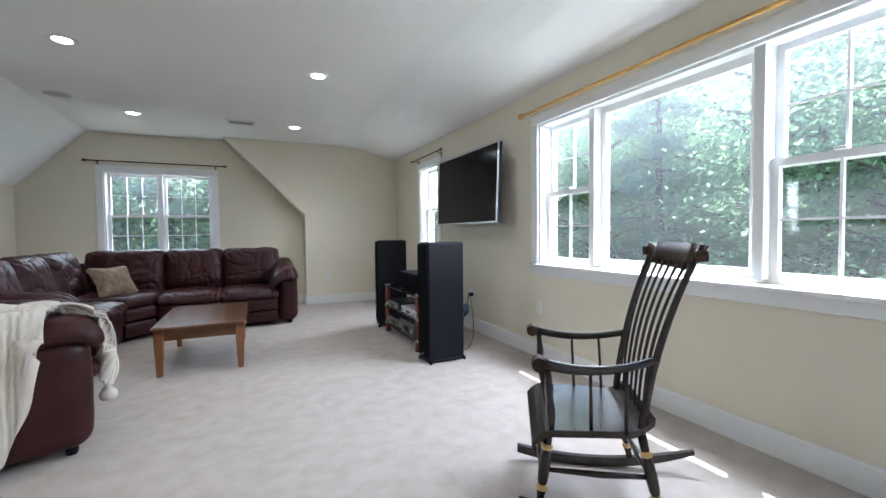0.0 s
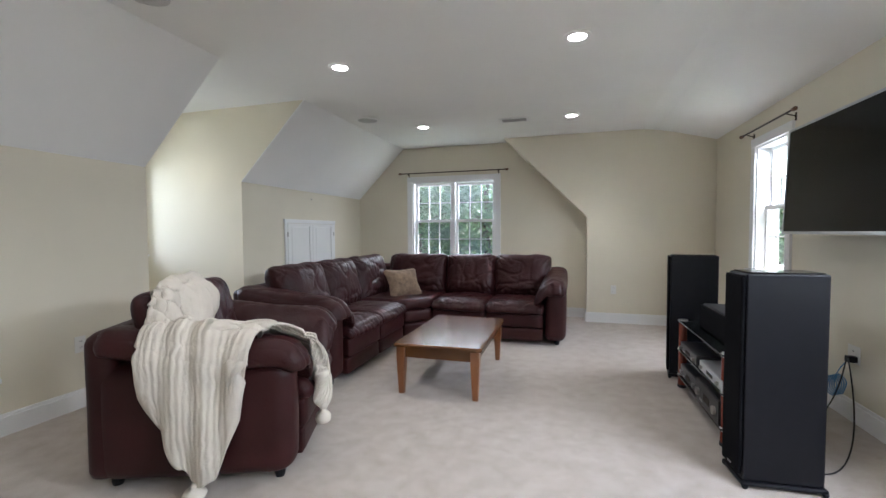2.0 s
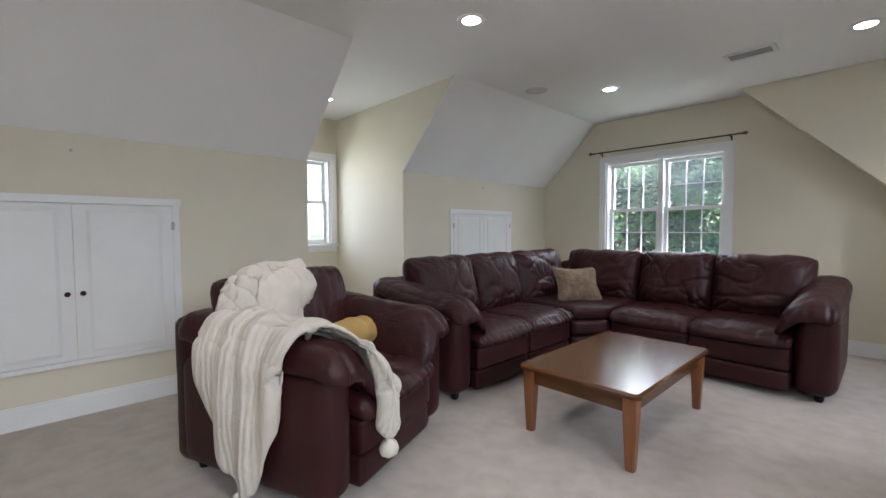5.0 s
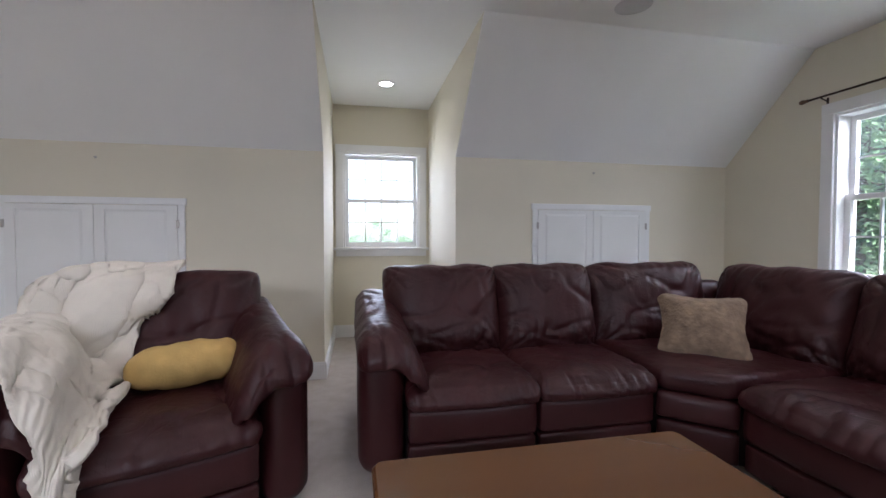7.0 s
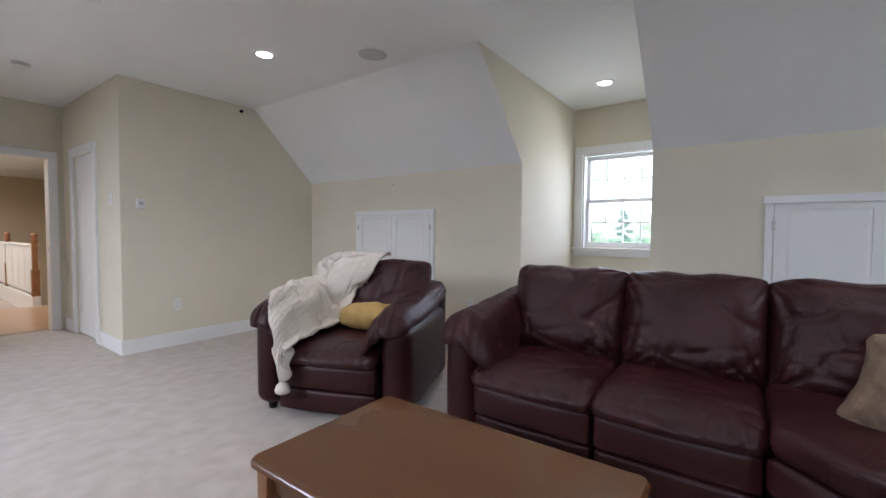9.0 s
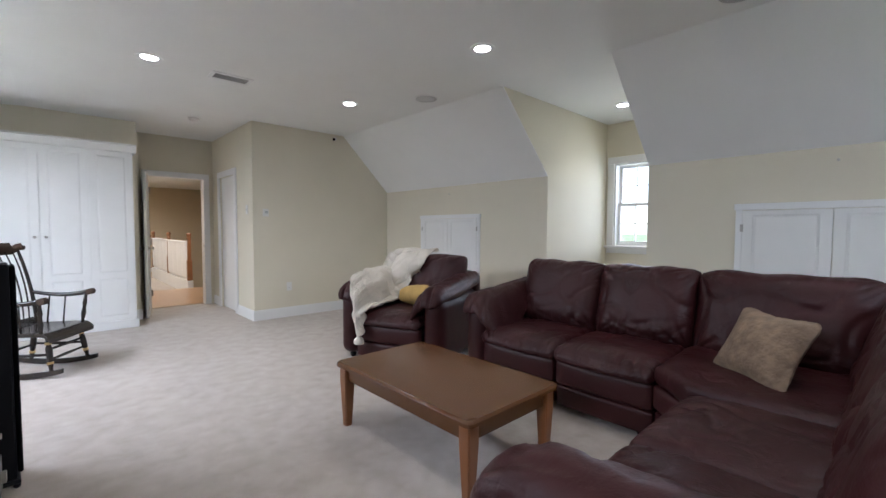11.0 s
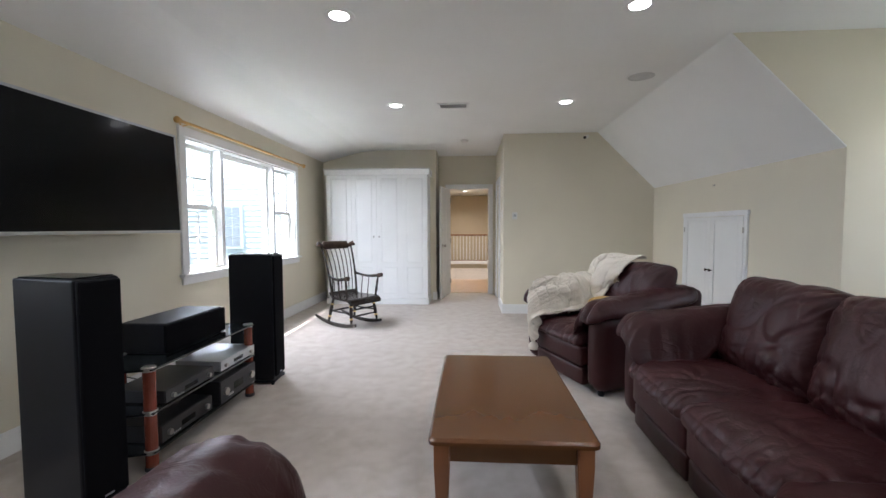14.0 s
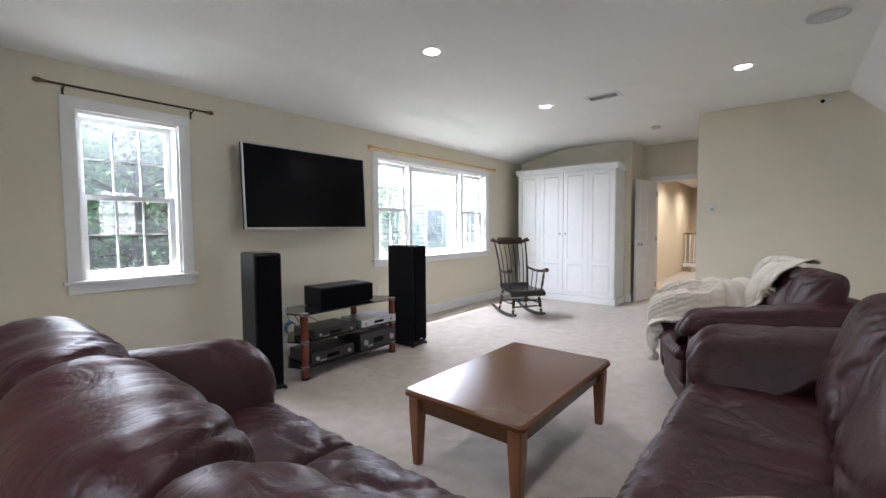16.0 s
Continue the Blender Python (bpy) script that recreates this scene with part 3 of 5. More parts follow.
def soft_prism(pts, z0, z1, bevel, wrinkle, seed, freq=7.0, cuts=5):
    bm = prism(B(), pts, "z", z0, z1)
    bmesh.ops.bevel(bm, geom=bm.edges[:], offset=bevel, segments=4, affect="EDGES", profile=0.5)
    bmesh.ops.triangulate(bm, faces=[f for f in bm.faces if len(f.verts) > 4])
    for _ in range(cuts):
        long = [e for e in bm.edges if e.calc_length() > 0.07]
        if long:
            bmesh.ops.subdivide_edges(bm, edges=long, cuts=1)
            bmesh.ops.triangulate(bm, faces=[f for f in bm.faces if len(f.verts) > 4])
    bm.normal_update()
    off = Vector((seed * 3.7, seed, 0))
    for v in bm.verts:
        v.co += v.normal * wrinkle * (noise.noise((v.co + off) * freq) + abs(noise.noise((v.co * 2 - off) * freq)))
    return bm


WX, WY, FXW, FYN = -0.842, 5.482, -1.075, 5.735
# corner base, with gap shade put into its colour likewise
part("base", prism(B(), [(-2.06, WY), (FXW - 0.05, WY), (WX, FYN + 0.05), (WX, 6.76), (-2.06, 6.76)], "z", 0.05, 0.36), M_GAP_SHADE, wedge)
dm = Matrix.Translation(((FXW + WX) / 2, (WY + FYN) / 2, 0)) @ Matrix.Rotation(radians(47), 4, "Z")
part("lower_panel", soft_box(B(), (0.345, 0.07, 0.155), (0, 0.032, 0.130), 0.018, 8, (0, 0.008, 0), 0.002, 9, 2), M_TAUT, wedge, smooth=True, m=dm)
part("seat_panel", soft_box(B(), (0.35, 0.09, 0.135), (0, 0.028, 0.290), 0.026, 8, (0, 0.012, 0), 0.003, 9, 4), M_TAUT, wedge, smooth=True, m=dm)
part("seat_cushion", soft_prism([(-1.85, WY + 0.004), (FXW + 0.03, WY + 0.004), (WX - 0.004, FYN - 0.03), (WX - 0.004, 6.55), (-1.85, 6.55)], 0.362, 0.475, 0.04, 0.010, 3), M_LEATHER, wedge, smooth=True)
part("back_frame", soft_box(B(), (0.15, 1.30, 0.74), (-2.0, 6.135, 0.42), 0.06, 10, (0.01, 0, 0.01), 0.004, 5, 5), M_TAUT, wedge, smooth=True)
part("back_frame", soft_box(B(), (1.06, 0.15, 0.74), (-1.385, 6.71, 0.42), 0.06, 10, (0, 0.01, 0.01), 0.004, 5, 6), M_TAUT, wedge, smooth=True)


part("back_cushion", back_pillow(0.90, 0.58, 0.17, 51), M_LEATHER, wedge, smooth=True, m=pose(-1.76, 5.925, 0.668, 0, 0, 90))
part("back_cushion", back_pillow(0.84, 0.58, 0.17, 57), M_LEATHER, wedge, smooth=True, m=pose(-1.255, 6.45, 0.668, 0, 0, 0))

# armchair
TH = 21.5
FX, FY = math.cos(radians(TH)), math.sin(radians(TH))
CHAIR = pose(-0.795, 3.338, 0, 0, 0, TH + 90)
armchair = thing("armchair", CHAIR, "brown leather armchair with puffy padded arms", "armchair")
sofa_parts(armchair, 1.07, 0.98, 1, True, True, 71, arm=0.20, ears=0.11, plump=0.13)

# ---- throw blanket ----
M_KNIT = mat("cream_cable_knit", (0.64, 0.59, 0.51), 0.95, vary=0.06, scale=8, bump=0.0)


def knit_relief(m):
    nt = m.node_tree
    uv = nt.nodes.new("ShaderNodeTexCoord")
    w = nt.nodes.new("ShaderNodeTexWave")
    w.wave_type, w.bands_direction = "BANDS", "X"
    w.inputs["Scale"].default_value, w.inputs["Distortion"].default_value, w.inputs["Detail"].default_value, w.inputs["Detail Scale"].default_value = 7.5, 2.6, 1.5, 2.2
    w2 = nt.nodes.new("ShaderNodeTexWave")
    w2.wave_type, w2.bands_direction = "BANDS", "Y"
    w2.inputs["Scale"].default_value, w2.inputs["Distortion"].default_value = 60, 1.5
    ad = nt.nodes.new("ShaderNodeMath")
    ad.operation = "MULTIPLY_ADD"
    ad.inputs[1].default_value = 0.18
    nt.links.new(uv.outputs["UV"], w.inputs["Vector"])
    nt.links.new(uv.outputs["UV"], w2.inputs["Vector"])
    nt.links.new(w2.outputs["Fac"], ad.inputs[0])
    nt.links.new(w.outputs["Fac"], ad.inputs[2])
    bp = nt.nodes.new("ShaderNodeBump")
    bp.inputs["Strength"].default_value, bp.inputs["Distance"].default_value = 0.6, 0.008
    nt.links.new(ad.outputs[0], bp.inputs["Height"])
    nt.links.new(bp.outputs[0], nt.nodes["Principled BSDF"].inputs["Normal"])


knit_relief(M_KNIT)


def tassel(parent, at, r=0.045, h=0.10):
    bm = B()
    lathe(bm, [(0.008, h), (0.014, h * 0.92), (0.018, h * 0.8), (0.012, h * 0.74), (r * 0.8, h * 0.55), (r, h * 0.3), (r * 0.85, h * 0.08), (r * 0.3, 0)], None, 14)
    for v in bm.verts:
        v.co += Vector((1, 1, 0)) * 0.008 * noise.noise(v.co * 60)
    return part("tassel", bm, M_KNIT, parent, "cream yarn tassel", smooth=True, m=pose(*at))




def chair_tree(ob):
    """The armchair's surface, in its own coordinates, for laying the throw on it."""
    vs, fs = [], []
    for o in ob.children:
        b = len(vs)
        vs += [o.matrix_basis @ v.co for v in o.data.vertices]
        fs += [[b + i for i in p.vertices] for p in o.data.polygons]
    return BVHTree.FromPolygons(vs, fs)


tree = chair_tree(armchair)


def drape(bm, lines, lift, fold, seed):
    """Cloth through rows of points of equal count, with soft folds."""
    uvl = bm.loops.layers.uv.verify()
    n = len(lines[0])
    g = [[Vector(p) for p in row] for row in lines]
    for _ in range(10):
        h = [[p.copy() for p in row] for row in g]
        for i in range(len(g)):
            for j in range(n):
                ns = [h[k][q] for k, q in ((i - 1, j), (i + 1, j), (i, j - 1), (i, j + 1)) if 0 <= k < len(g) and 0 <= q < n]
                if len(ns) == 4:
                    m = sum(ns, Vector()) / 4
                    g[i][j] = h[i][j] * 0.5 + m * 0.5
    for row in g:
        for j, p in enumerate(row):
            q, nr, _, _ = tree.find_nearest(p)
            if q is not None and (p - q).dot(nr) < 0.012 and (p - q).length < 0.15:
                row[j] = q + nr * 0.012
    vs = []
    for i in range(len(g)):
        row = []
        for j in range(n):
            a = g[min(i + 1, len(g) - 1)][j] - g[max(i - 1, 0)][j]
            b = g[i][min(j + 1, n - 1)] - g[i][max(j - 1, 0)]
            nr = a.cross(b)
            nr = nr.normalized() if nr.length > 1e-9 else Vector((0, 0, 1))
            s, t = i / len(g), j / n
            f = fold * (1.0 + 0.9 * math.sin(s * 23 + 4.2 * noise.noise(Vector((t * 2.5, s, seed)))) + 1.4 * noise.noise(Vector((s * 5, t * 4, seed))))
            row.append(bm.verts.new(g[i][j] + nr * (lift + f)))
        vs.append(row)
    for i in range(len(g) - 1):
        for j in range(n - 1):
            fc = bm.faces.new((vs[i][j], vs[i + 1][j], vs[i + 1][j + 1], vs[i][j + 1]))
            for lp, (p, q) in zip(fc.loops, ((i, j), (i + 1, j), (i + 1, j + 1), (i, j + 1))):
                lp[uvl].uv = (p / len(g) * 0.75, q / n * 1.3)
    return bm


def resample(pts, n):
    pts = [Vector(p) for p in pts]
    d = [0.0]
    for a, b in zip(pts, pts[1:]):
        d.append(d[-1] + (b - a).length)
    out, k = [], 0
    for i in range(n):
        s = d[-1] * i / (n - 1)
        while k < len(d) - 2 and d[k + 1] < s:
            k += 1
        f = (s - d[k]) / max(1e-9, d[k + 1] - d[k])
        out.append(pts[k].lerp(pts[k + 1], min(1, f)))
    return out




def chair_height(x, y):
    hit = tree.ray_cast(Vector((x, y, 2.0)), Vector((0, 0, -1)))[0]
    return hit.z if hit else 0.4


blanket = thing("throw_blanket", CHAIR, "cream cable-knit throw with tassels over the armchair", "blanket")
EDGE = -0.535


def smooth_between(t, stops):
    """Value at t on a line through (t, value) stops."""
    for (a, p), (b, q) in zip(stops, stops[1:]):
        if t <= b:
            f = (t - a) / (b - a)
            return p + (q - p) * f * f * (3 - 2 * f)
    return stops[-1][1]


side_rows, front_rows = [], []
for i in range(84):
    t = i / 83
    y_in = smooth_between(t, ((0, 0.14), (0.55, 0.62), (1, 0.79)))
    y_out = 0.20 + 0.50 * t
    xr = smooth_between(t, ((0, -0.34), (0.30, -0.16), (0.62, 0.03), (0.85, 0.13), (1, 0.10))) + 0.015 * math.sin(t * 21)
    pts = []
    for k in range(46):
        f = k / 45
        x, y = xr + (EDGE - 0.015 - xr) * f, y_in + (y_out - y_in) * f
        z = chair_height(x, y)
        if z > 0.50 or not pts:
            pts.append((x, y, z))
    hem = smooth_between(t, ((0, 0.62), (0.05, 0.48), (0.14, 0.22), (0.28, 0.07), (0.46, 0.04), (0.62, 0.13), (0.82, 0.32), (1, 0.50)))
    top = pts[-1]
    for k in range(1, 21):
        f = k / 20
        drop = max(0.0, top[2] - 0.03 - hem)
        pts.append((EDGE - 0.030 - 0.012 * math.sin(f * 3), top[1] + (0.44 - top[1]) * 0.16 * f, top[2] - 0.015 * min(1, f * 4) - drop * f))
    side_rows.append(resample(pts, 96))
for i in range(34):
    t = i / 33
    x0, x1 = -0.50 + 0.42 * t, -0.38 + 0.24 * t
    pts = []
    for k in range(40):
        f = k / 39
        y = 0.40 - 0.425 * f
        x = x0 + (x1 - x0) * f
        pts.append((x, y, max(chair_height(x, max(y, 0.02)), 0.47)))
    hem = 0.27 + 0.7 * abs(t - 0.55) ** 1.4
    top = pts[-1]
    for k in range(1, 15):
        f = k / 14
        pts.append((x1 + (-0.235 - x1) * 0.92 * f, -0.070 - 0.012 * math.sin(f * 3), top[2] - 0.01 + (min(hem, top[2] - 0.04) - top[2]) * f))
    front_rows.append(resample(pts, 70))
front_rows.reverse()
for nm, rows, sd in (("side_fall", side_rows, 1.0), ("front_fall", front_rows, 4.2)):
    o = part(nm, drape(B(), rows, 0.016 if sd < 2 else 0.024, 0.013, sd), M_KNIT, blanket, smooth=True)
    so = o.modifiers.new("thickness", "SOLIDIFY")
    so.thickness, so.offset = 0.012, 0.0
tassel(blanket, (-0.235, -0.080, 0.175))
tassel(blanket, (-0.60, 0.44, 0.0), 0.055, 0.075)


# ---- pillows ----
M_TAUPE = mat("taupe_plush", (0.19, 0.13, 0.085), 0.85, vary=0.3, scale=18, bump=0.9, bump_scale=45)
M_MUSTARD = mat("mustard_velvet", (0.42, 0.27, 0.085), 0.8, vary=0.15, scale=10, bump=0.2, bump_scale=90)


def throw_pillow(name, m, w, h, d, material, label, seed):
    bm = B()

    def pinch(x, y, z):
        ax, az = abs(x) / (w / 2), abs(z) / (h / 2)
        k = 1 - 0.75 * max(ax, az) ** 4
        spread = 1 + 0.10 * (ax * az) ** 2 - 0.05 * (ax * (1 - az) + az * (1 - ax))
        return x * spread, y * k, z * spread
    soft_box(bm, (w, d, h), (0, 0, 0), 0.05, 24, (0, 0.03, 0), 0.012, 11, seed, pinch)
    return tagged(part(name, bm, material, smooth=True, m=m), label, "pillow")


throw_pillow("throw_pillow", pose(-1.26, 5.92, 0.615, -30, 0, 52), 0.42, 0.36, 0.12, M_TAUPE, "taupe plush square pillow leaning in the sofa corner", 3)


def bolster():
    bm = B()
    n, k = 40, 24
    rings = []
    for j in range(n + 1):
        t = j / n * 2 - 1
        r = 0.100 * (1 - abs(t) ** 9 * 0.75) * (0.93 + 0.07 * math.cos(t * 3))
        ring = []
        for i in range(k):
            a = 2 * math.pi * i / k
            w = 0.010 * noise.noise(Vector((t * 4, math.cos(a) * 1.5, math.sin(a) * 1.5))) * (0.4 + abs(t) * 1.6)
            ring.append(bm.verts.new((t * 0.215, (r + w) * math.cos(a) * 1.1, (r + w) * math.sin(a) * 0.95)))
        rings.append(ring)
    for p, q in zip(rings, rings[1:]):
        for i in range(k):
            bm.faces.new((p[i], p[(i + 1) % k], q[(i + 1) % k], q[i]))
    bm.faces.new(rings[0][::-1]), bm.faces.new(rings[-1])
    return bm


tagged(part("bolster_pillow", bolster(), M_MUSTARD, smooth=True, m=CHAIR @ pose(0.10, 0.42, 0.575, 0, -4, -6)), "mustard velvet bolster lying on the armchair seat", "pillow")


# ---- coffee table ----
table = thing("coffee_table", pose(-0.257, 4.615, 0), "cherry wood coffee table with tapered legs", "table")
TW, TL, TZ = 0.345, 0.567, 0.397


def tabletop():
    bm = box(B(), -TW, TW, -TL, TL, TZ - 0.028, TZ)
    up = [e for e in bm.edges if abs(e.verts[0].co.z - e.verts[1].co.z) > 0.01]
    bmesh.ops.bevel(bm, geom=up, offset=0.035, segments=4, affect="EDGES", profile=0.5)
    top = [e for e in bm.edges if all(v.co.z > TZ - 0.001 for v in e.verts)]
    bmesh.ops.bevel(bm, geom=top, offset=0.012, segments=3, affect="EDGES", profile=0.3)
    return bm


def grain(m, axis):
    """Long wood grain along one axis."""
    nt = m.node_tree
    co = nt.nodes["Texture Coordinate"]
    mp = nt.nodes.new("ShaderNodeMapping")
    mp.inputs["Scale"].default_value = [0.12 if a == axis else 1.0 for a in "XYZ"]
    nt.links.new(co.outputs["Object"], mp.inputs["Vector"])
    for n in nt.nodes:
        if n.bl_idname == "ShaderNodeTexNoise":
            nt.links.new(mp.outputs[0], n.inputs["Vector"])


M_WOODT = mat("cherry_top_wood", (0.088, 0.035, 0.0115), 0.21, scale=4, bump=0.0, color2=(0.102, 0.042, 0.014))
grain(M_WOODT, "Y")
M_WOODL = mat("cherry_leg_wood", (0.15, 0.055, 0.02), 0.3, scale=16, bump=0.05, bump_scale=90, color2=(0.22, 0.085, 0.03))
grain(M_WOODL, "Z")
part("tabletop", tabletop(), M_WOODT, table, "worn cherry wood top", smooth=False)
for sx in (-1, 1):
    part("apron", box(B(), *sorted((sx * (TW - 0.045), sx * (TW - 0.065))), -TL + 0.08, TL - 0.08, TZ - 0.115, TZ - 0.029, 0.002), M_WOODT, table)
for sy in (-1, 1):
    part("apron", box(B(), -TW + 0.08, TW - 0.08, *sorted((sy * (TL - 0.045), sy * (TL - 0.065))), TZ - 0.115, TZ - 0.029, 0.002), M_WOODT, table)
for sx in (-1, 1):
    for sy in (-1, 1):
        bm = B()
        cx, cy = sx * (TW - 0.055), sy * (TL - 0.055)
        rings = [[bm.verts.new((cx + a * w, cy + b * w, z)) for a, b in ((-1, -1), (1, -1), (1, 1), (-1, 1))] for z, w in ((0.0, 0.021), (TZ - 0.125, 0.033), (TZ - 0.029, 0.033))]
        for p, q in zip(rings, rings[1:]):
            for i in range(4):
                bm.faces.new((p[i], p[(i + 1) % 4], q[(i + 1) % 4], q[i]))
        bm.faces.new(rings[0][::-1]), bm.faces.new(rings[-1])
        bmesh.ops.bevel(bm, geom=[e for e in bm.edges if abs(e.verts[0].co.z - e.verts[1].co.z) > 0.05], offset=0.005, segments=2, affect="EDGES")
        part("leg", bm, M_WOODL, table)


# ---- television and hi-fi ----
def television():
    tv = thing("television", pose(2.262, 4.247, 1.60, 0, 2.3, 0), "large black flat-screen television on a wall bracket", "television")
    w, h = 0.683, 0.385
    part("housing", box(B(), 0.004, 0.045, -w, w, -h, h, 0.006), M_BLACK, tv)
    part("bezel", wall_holes(B(), "x", -0.004, 0.006, -w - 0.004, w + 0.004, -h - 0.004, h + 0.004, [(-w + 0.012, w - 0.012, -h + 0.016, h - 0.012)]), M_SILVER, tv, "thin silver edge")
    part("screen", box(B(), 0.0, 0.004, -w + 0.011, w - 0.011, -h + 0.015, h - 0.011), M_SCREEN, tv)
    part("badge", box(B(), -0.0055, -0.004, -0.03, 0.03, -h + 0.0, -h + 0.007), M_SILVER, tv)
    bm = B()
    box(bm, 0.045, 0.075, -0.3, 0.3, -0.2, 0.2, 0.004)
    box(bm, 0.075, 0.197, -0.06, 0.06, -0.06, 0.06, 0.004)
    part("bracket", bm, M_BLACK, tv)
    return tv


television()


def tower_speaker(m, label):
    sp = thing("tower_speaker", m, label, "loudspeaker", "tower speakers")
    part("cabinet", box(B(), -0.17, 0.17, -0.097, 0.097, 0.035, 1.035, 0.008), M_BLACK, sp)
    part("grille", box(B(), -0.190, -0.171, -0.091, 0.091, 0.06, 1.025, 0.007), M_CLOTH, sp)
    part("top_plate", box(B(), -0.155, 0.155, -0.084, 0.084, 1.036, 1.041, 0.002), M_SCREEN, sp, "glossy black top plate")
    part("plinth", box(B(), -0.18, 0.18, -0.11, 0.11, 0.014, 0.034, 0.006), M_BLACK, sp)
    part("badge", box(B(), -0.1915, -0.1905, -0.02, 0.02, 0.075, 0.083), M_SILVER, sp)
    for sx in (-1, 1):
        for sy in (-1, 1):
            part("spike_foot", lathe(B(), [(0.006, 0), (0.014, 0.008), (0.014, 0.02)], pose(sx * 0.165, sy * 0.108, 0), 10), M_BLACK, sp)
    return sp


tower_speaker(pose(1.655, 3.535, 0, 0, 0, 4), "black tower loudspeaker beside the television stand")
tower_speaker(pose(1.69, 5.09, 0, 0, 0, -10), "black tower loudspeaker with a cloth grille")

M_RED = mat("glossy_cherry_post", (0.16, 0.035, 0.02), 0.25, vary=0.2, scale=10)
M_SMOKE = mat("smoked_glass", (0.012, 0.014, 0.014), 0.05, vary=0.0, spec=0.8)
M_DARKPL = mat("dark_equipment_plastic", (0.018, 0.018, 0.02), 0.4, vary=0.1, scale=20)
M_LIGHTPL = mat("silver_equipment", (0.50, 0.51, 0.53), 0.35, 0.5, vary=0.03)


def media_stand():
    st = thing("media_stand", pose(1.72, 4.33, 0), "media stand of smoked glass shelves on cherry posts", "tv stand")
    outline = [(-0.20, -0.50), (-0.20, 0.50), (-0.04, 0.56), (0.22, 0.40), (0.22, -0.40), (-0.04, -0.56)]
    for z in (0.095, 0.30, 0.525):
        bm = prism(B(), outline, "z", z, z + 0.010)
        part("glass_shelf", bm, M_SMOKE, st)
    for x, y in ((-0.165, -0.48), (-0.165, 0.48), (0.17, -0.28), (0.17, 0.28)):
        p = part("post", lathe(B(), [(0.030, 0.018), (0.030, 0.535)], pose(x, y, 0), 18), M_RED, st, smooth=False)
        for z in (0.0, 0.088, 0.293, 0.518):
            part("collar", lathe(B(), [(0.030, z), (0.034, z + 0.004), (0.034, z + 0.020), (0.030, z + 0.024)], pose(x, y, 0), 18), M_NICKEL if z else M_BLACK, p)
    return st


media_stand()


def component(name, x, y, z, w, d, h, body, label, face=True):
    ob = thing(name, pose(x, y, z), label, "hi-fi component")
    part("case", box(B(), -d / 2, d / 2, -w / 2, w / 2, 0.008, h, 0.004), body, ob)
    for sx in (-1, 1):
        for sy in (-1, 1):
            part("foot", lathe(B(), [(0.012, 0), (0.014, 0.008)], pose(sx * (d / 2 - 0.04), sy * (w / 2 - 0.05), 0), 8), M_BLACK, ob)
    if face:
        f = part("front_panel", box(B(), -d / 2 - 0.008, -d / 2, -w / 2, w / 2, 0.010, h - 0.002, 0.003), body, ob)
        part("display", box(B(), -d / 2 - 0.0095, -d / 2 - 0.008, -w * 0.12, w * 0.15, h * 0.35, h * 0.65), M_SCREEN, f)
        for k in (-0.36, 0.38):
            part("knob", rod(B(), (-d / 2 - 0.008, w * k, h * 0.5), (-d / 2 - 0.024, w * k, h * 0.5), h * 0.16, n=14), M_NICKEL, f)
        for k in range(4):
            part("button", box(B(), -d / 2 - 0.011, -d / 2 - 0.008, w * (0.19 + k * 0.035) - 0.004, w * (0.19 + k * 0.035) + 0.004, h * 0.2, h * 0.3), M_SILVER, f)
    return ob


cs = thing("center_speaker", pose(1.76, 4.32, 0.535), "black centre loudspeaker on the glass stand", "loudspeaker")
part("cabinet", box(B(), -0.13, 0.14, -0.27, 0.27, 0, 0.175, 0.008), M_BLACK, cs)
part("grille", box(B(), -0.148, -0.131, -0.285, 0.285, 0.008, 0.167, 0.006), M_CLOTH, cs)
component("disc_player", 1.68, 4.53, 0.310, 0.42, 0.30, 0.075, M_DARKPL, "black disc player on the middle shelf")
component("video_recorder", 1.68, 4.04, 0.310, 0.42, 0.30, 0.075, M_LIGHTPL, "silver video recorder on the middle shelf")
component("cassette_deck", 1.70, 4.55, 0.105, 0.43, 0.32, 0.10, M_DARKPL, "black cassette deck on the bottom shelf")
component("receiver", 1.69, 4.06, 0.105, 0.43, 0.34, 0.155, M_DARKPL, "black audio receiver on the bottom shelf")


# ---- rocking chair ----
M_CHAIR = mat("black_painted_wood", (0.016, 0.015, 0.015), 0.24, vary=0.3, scale=14, bump=0.03, bump_scale=60, color2=(0.035, 0.024, 0.017))
M_CREST = mat("worn_brown_crest", (0.035, 0.022, 0.015), 0.6, spec=0.2, vary=0.3, scale=12, color2=(0.06, 0.036, 0.024))


def bez(a, b, c, n=10):
    a, b, c = Vector(a), Vector(b), Vector(c)
    return [(1 - t) ** 2 * a + 2 * t * (1 - t) * b + t * t * c for t in [i / n for i in range(n + 1)]]


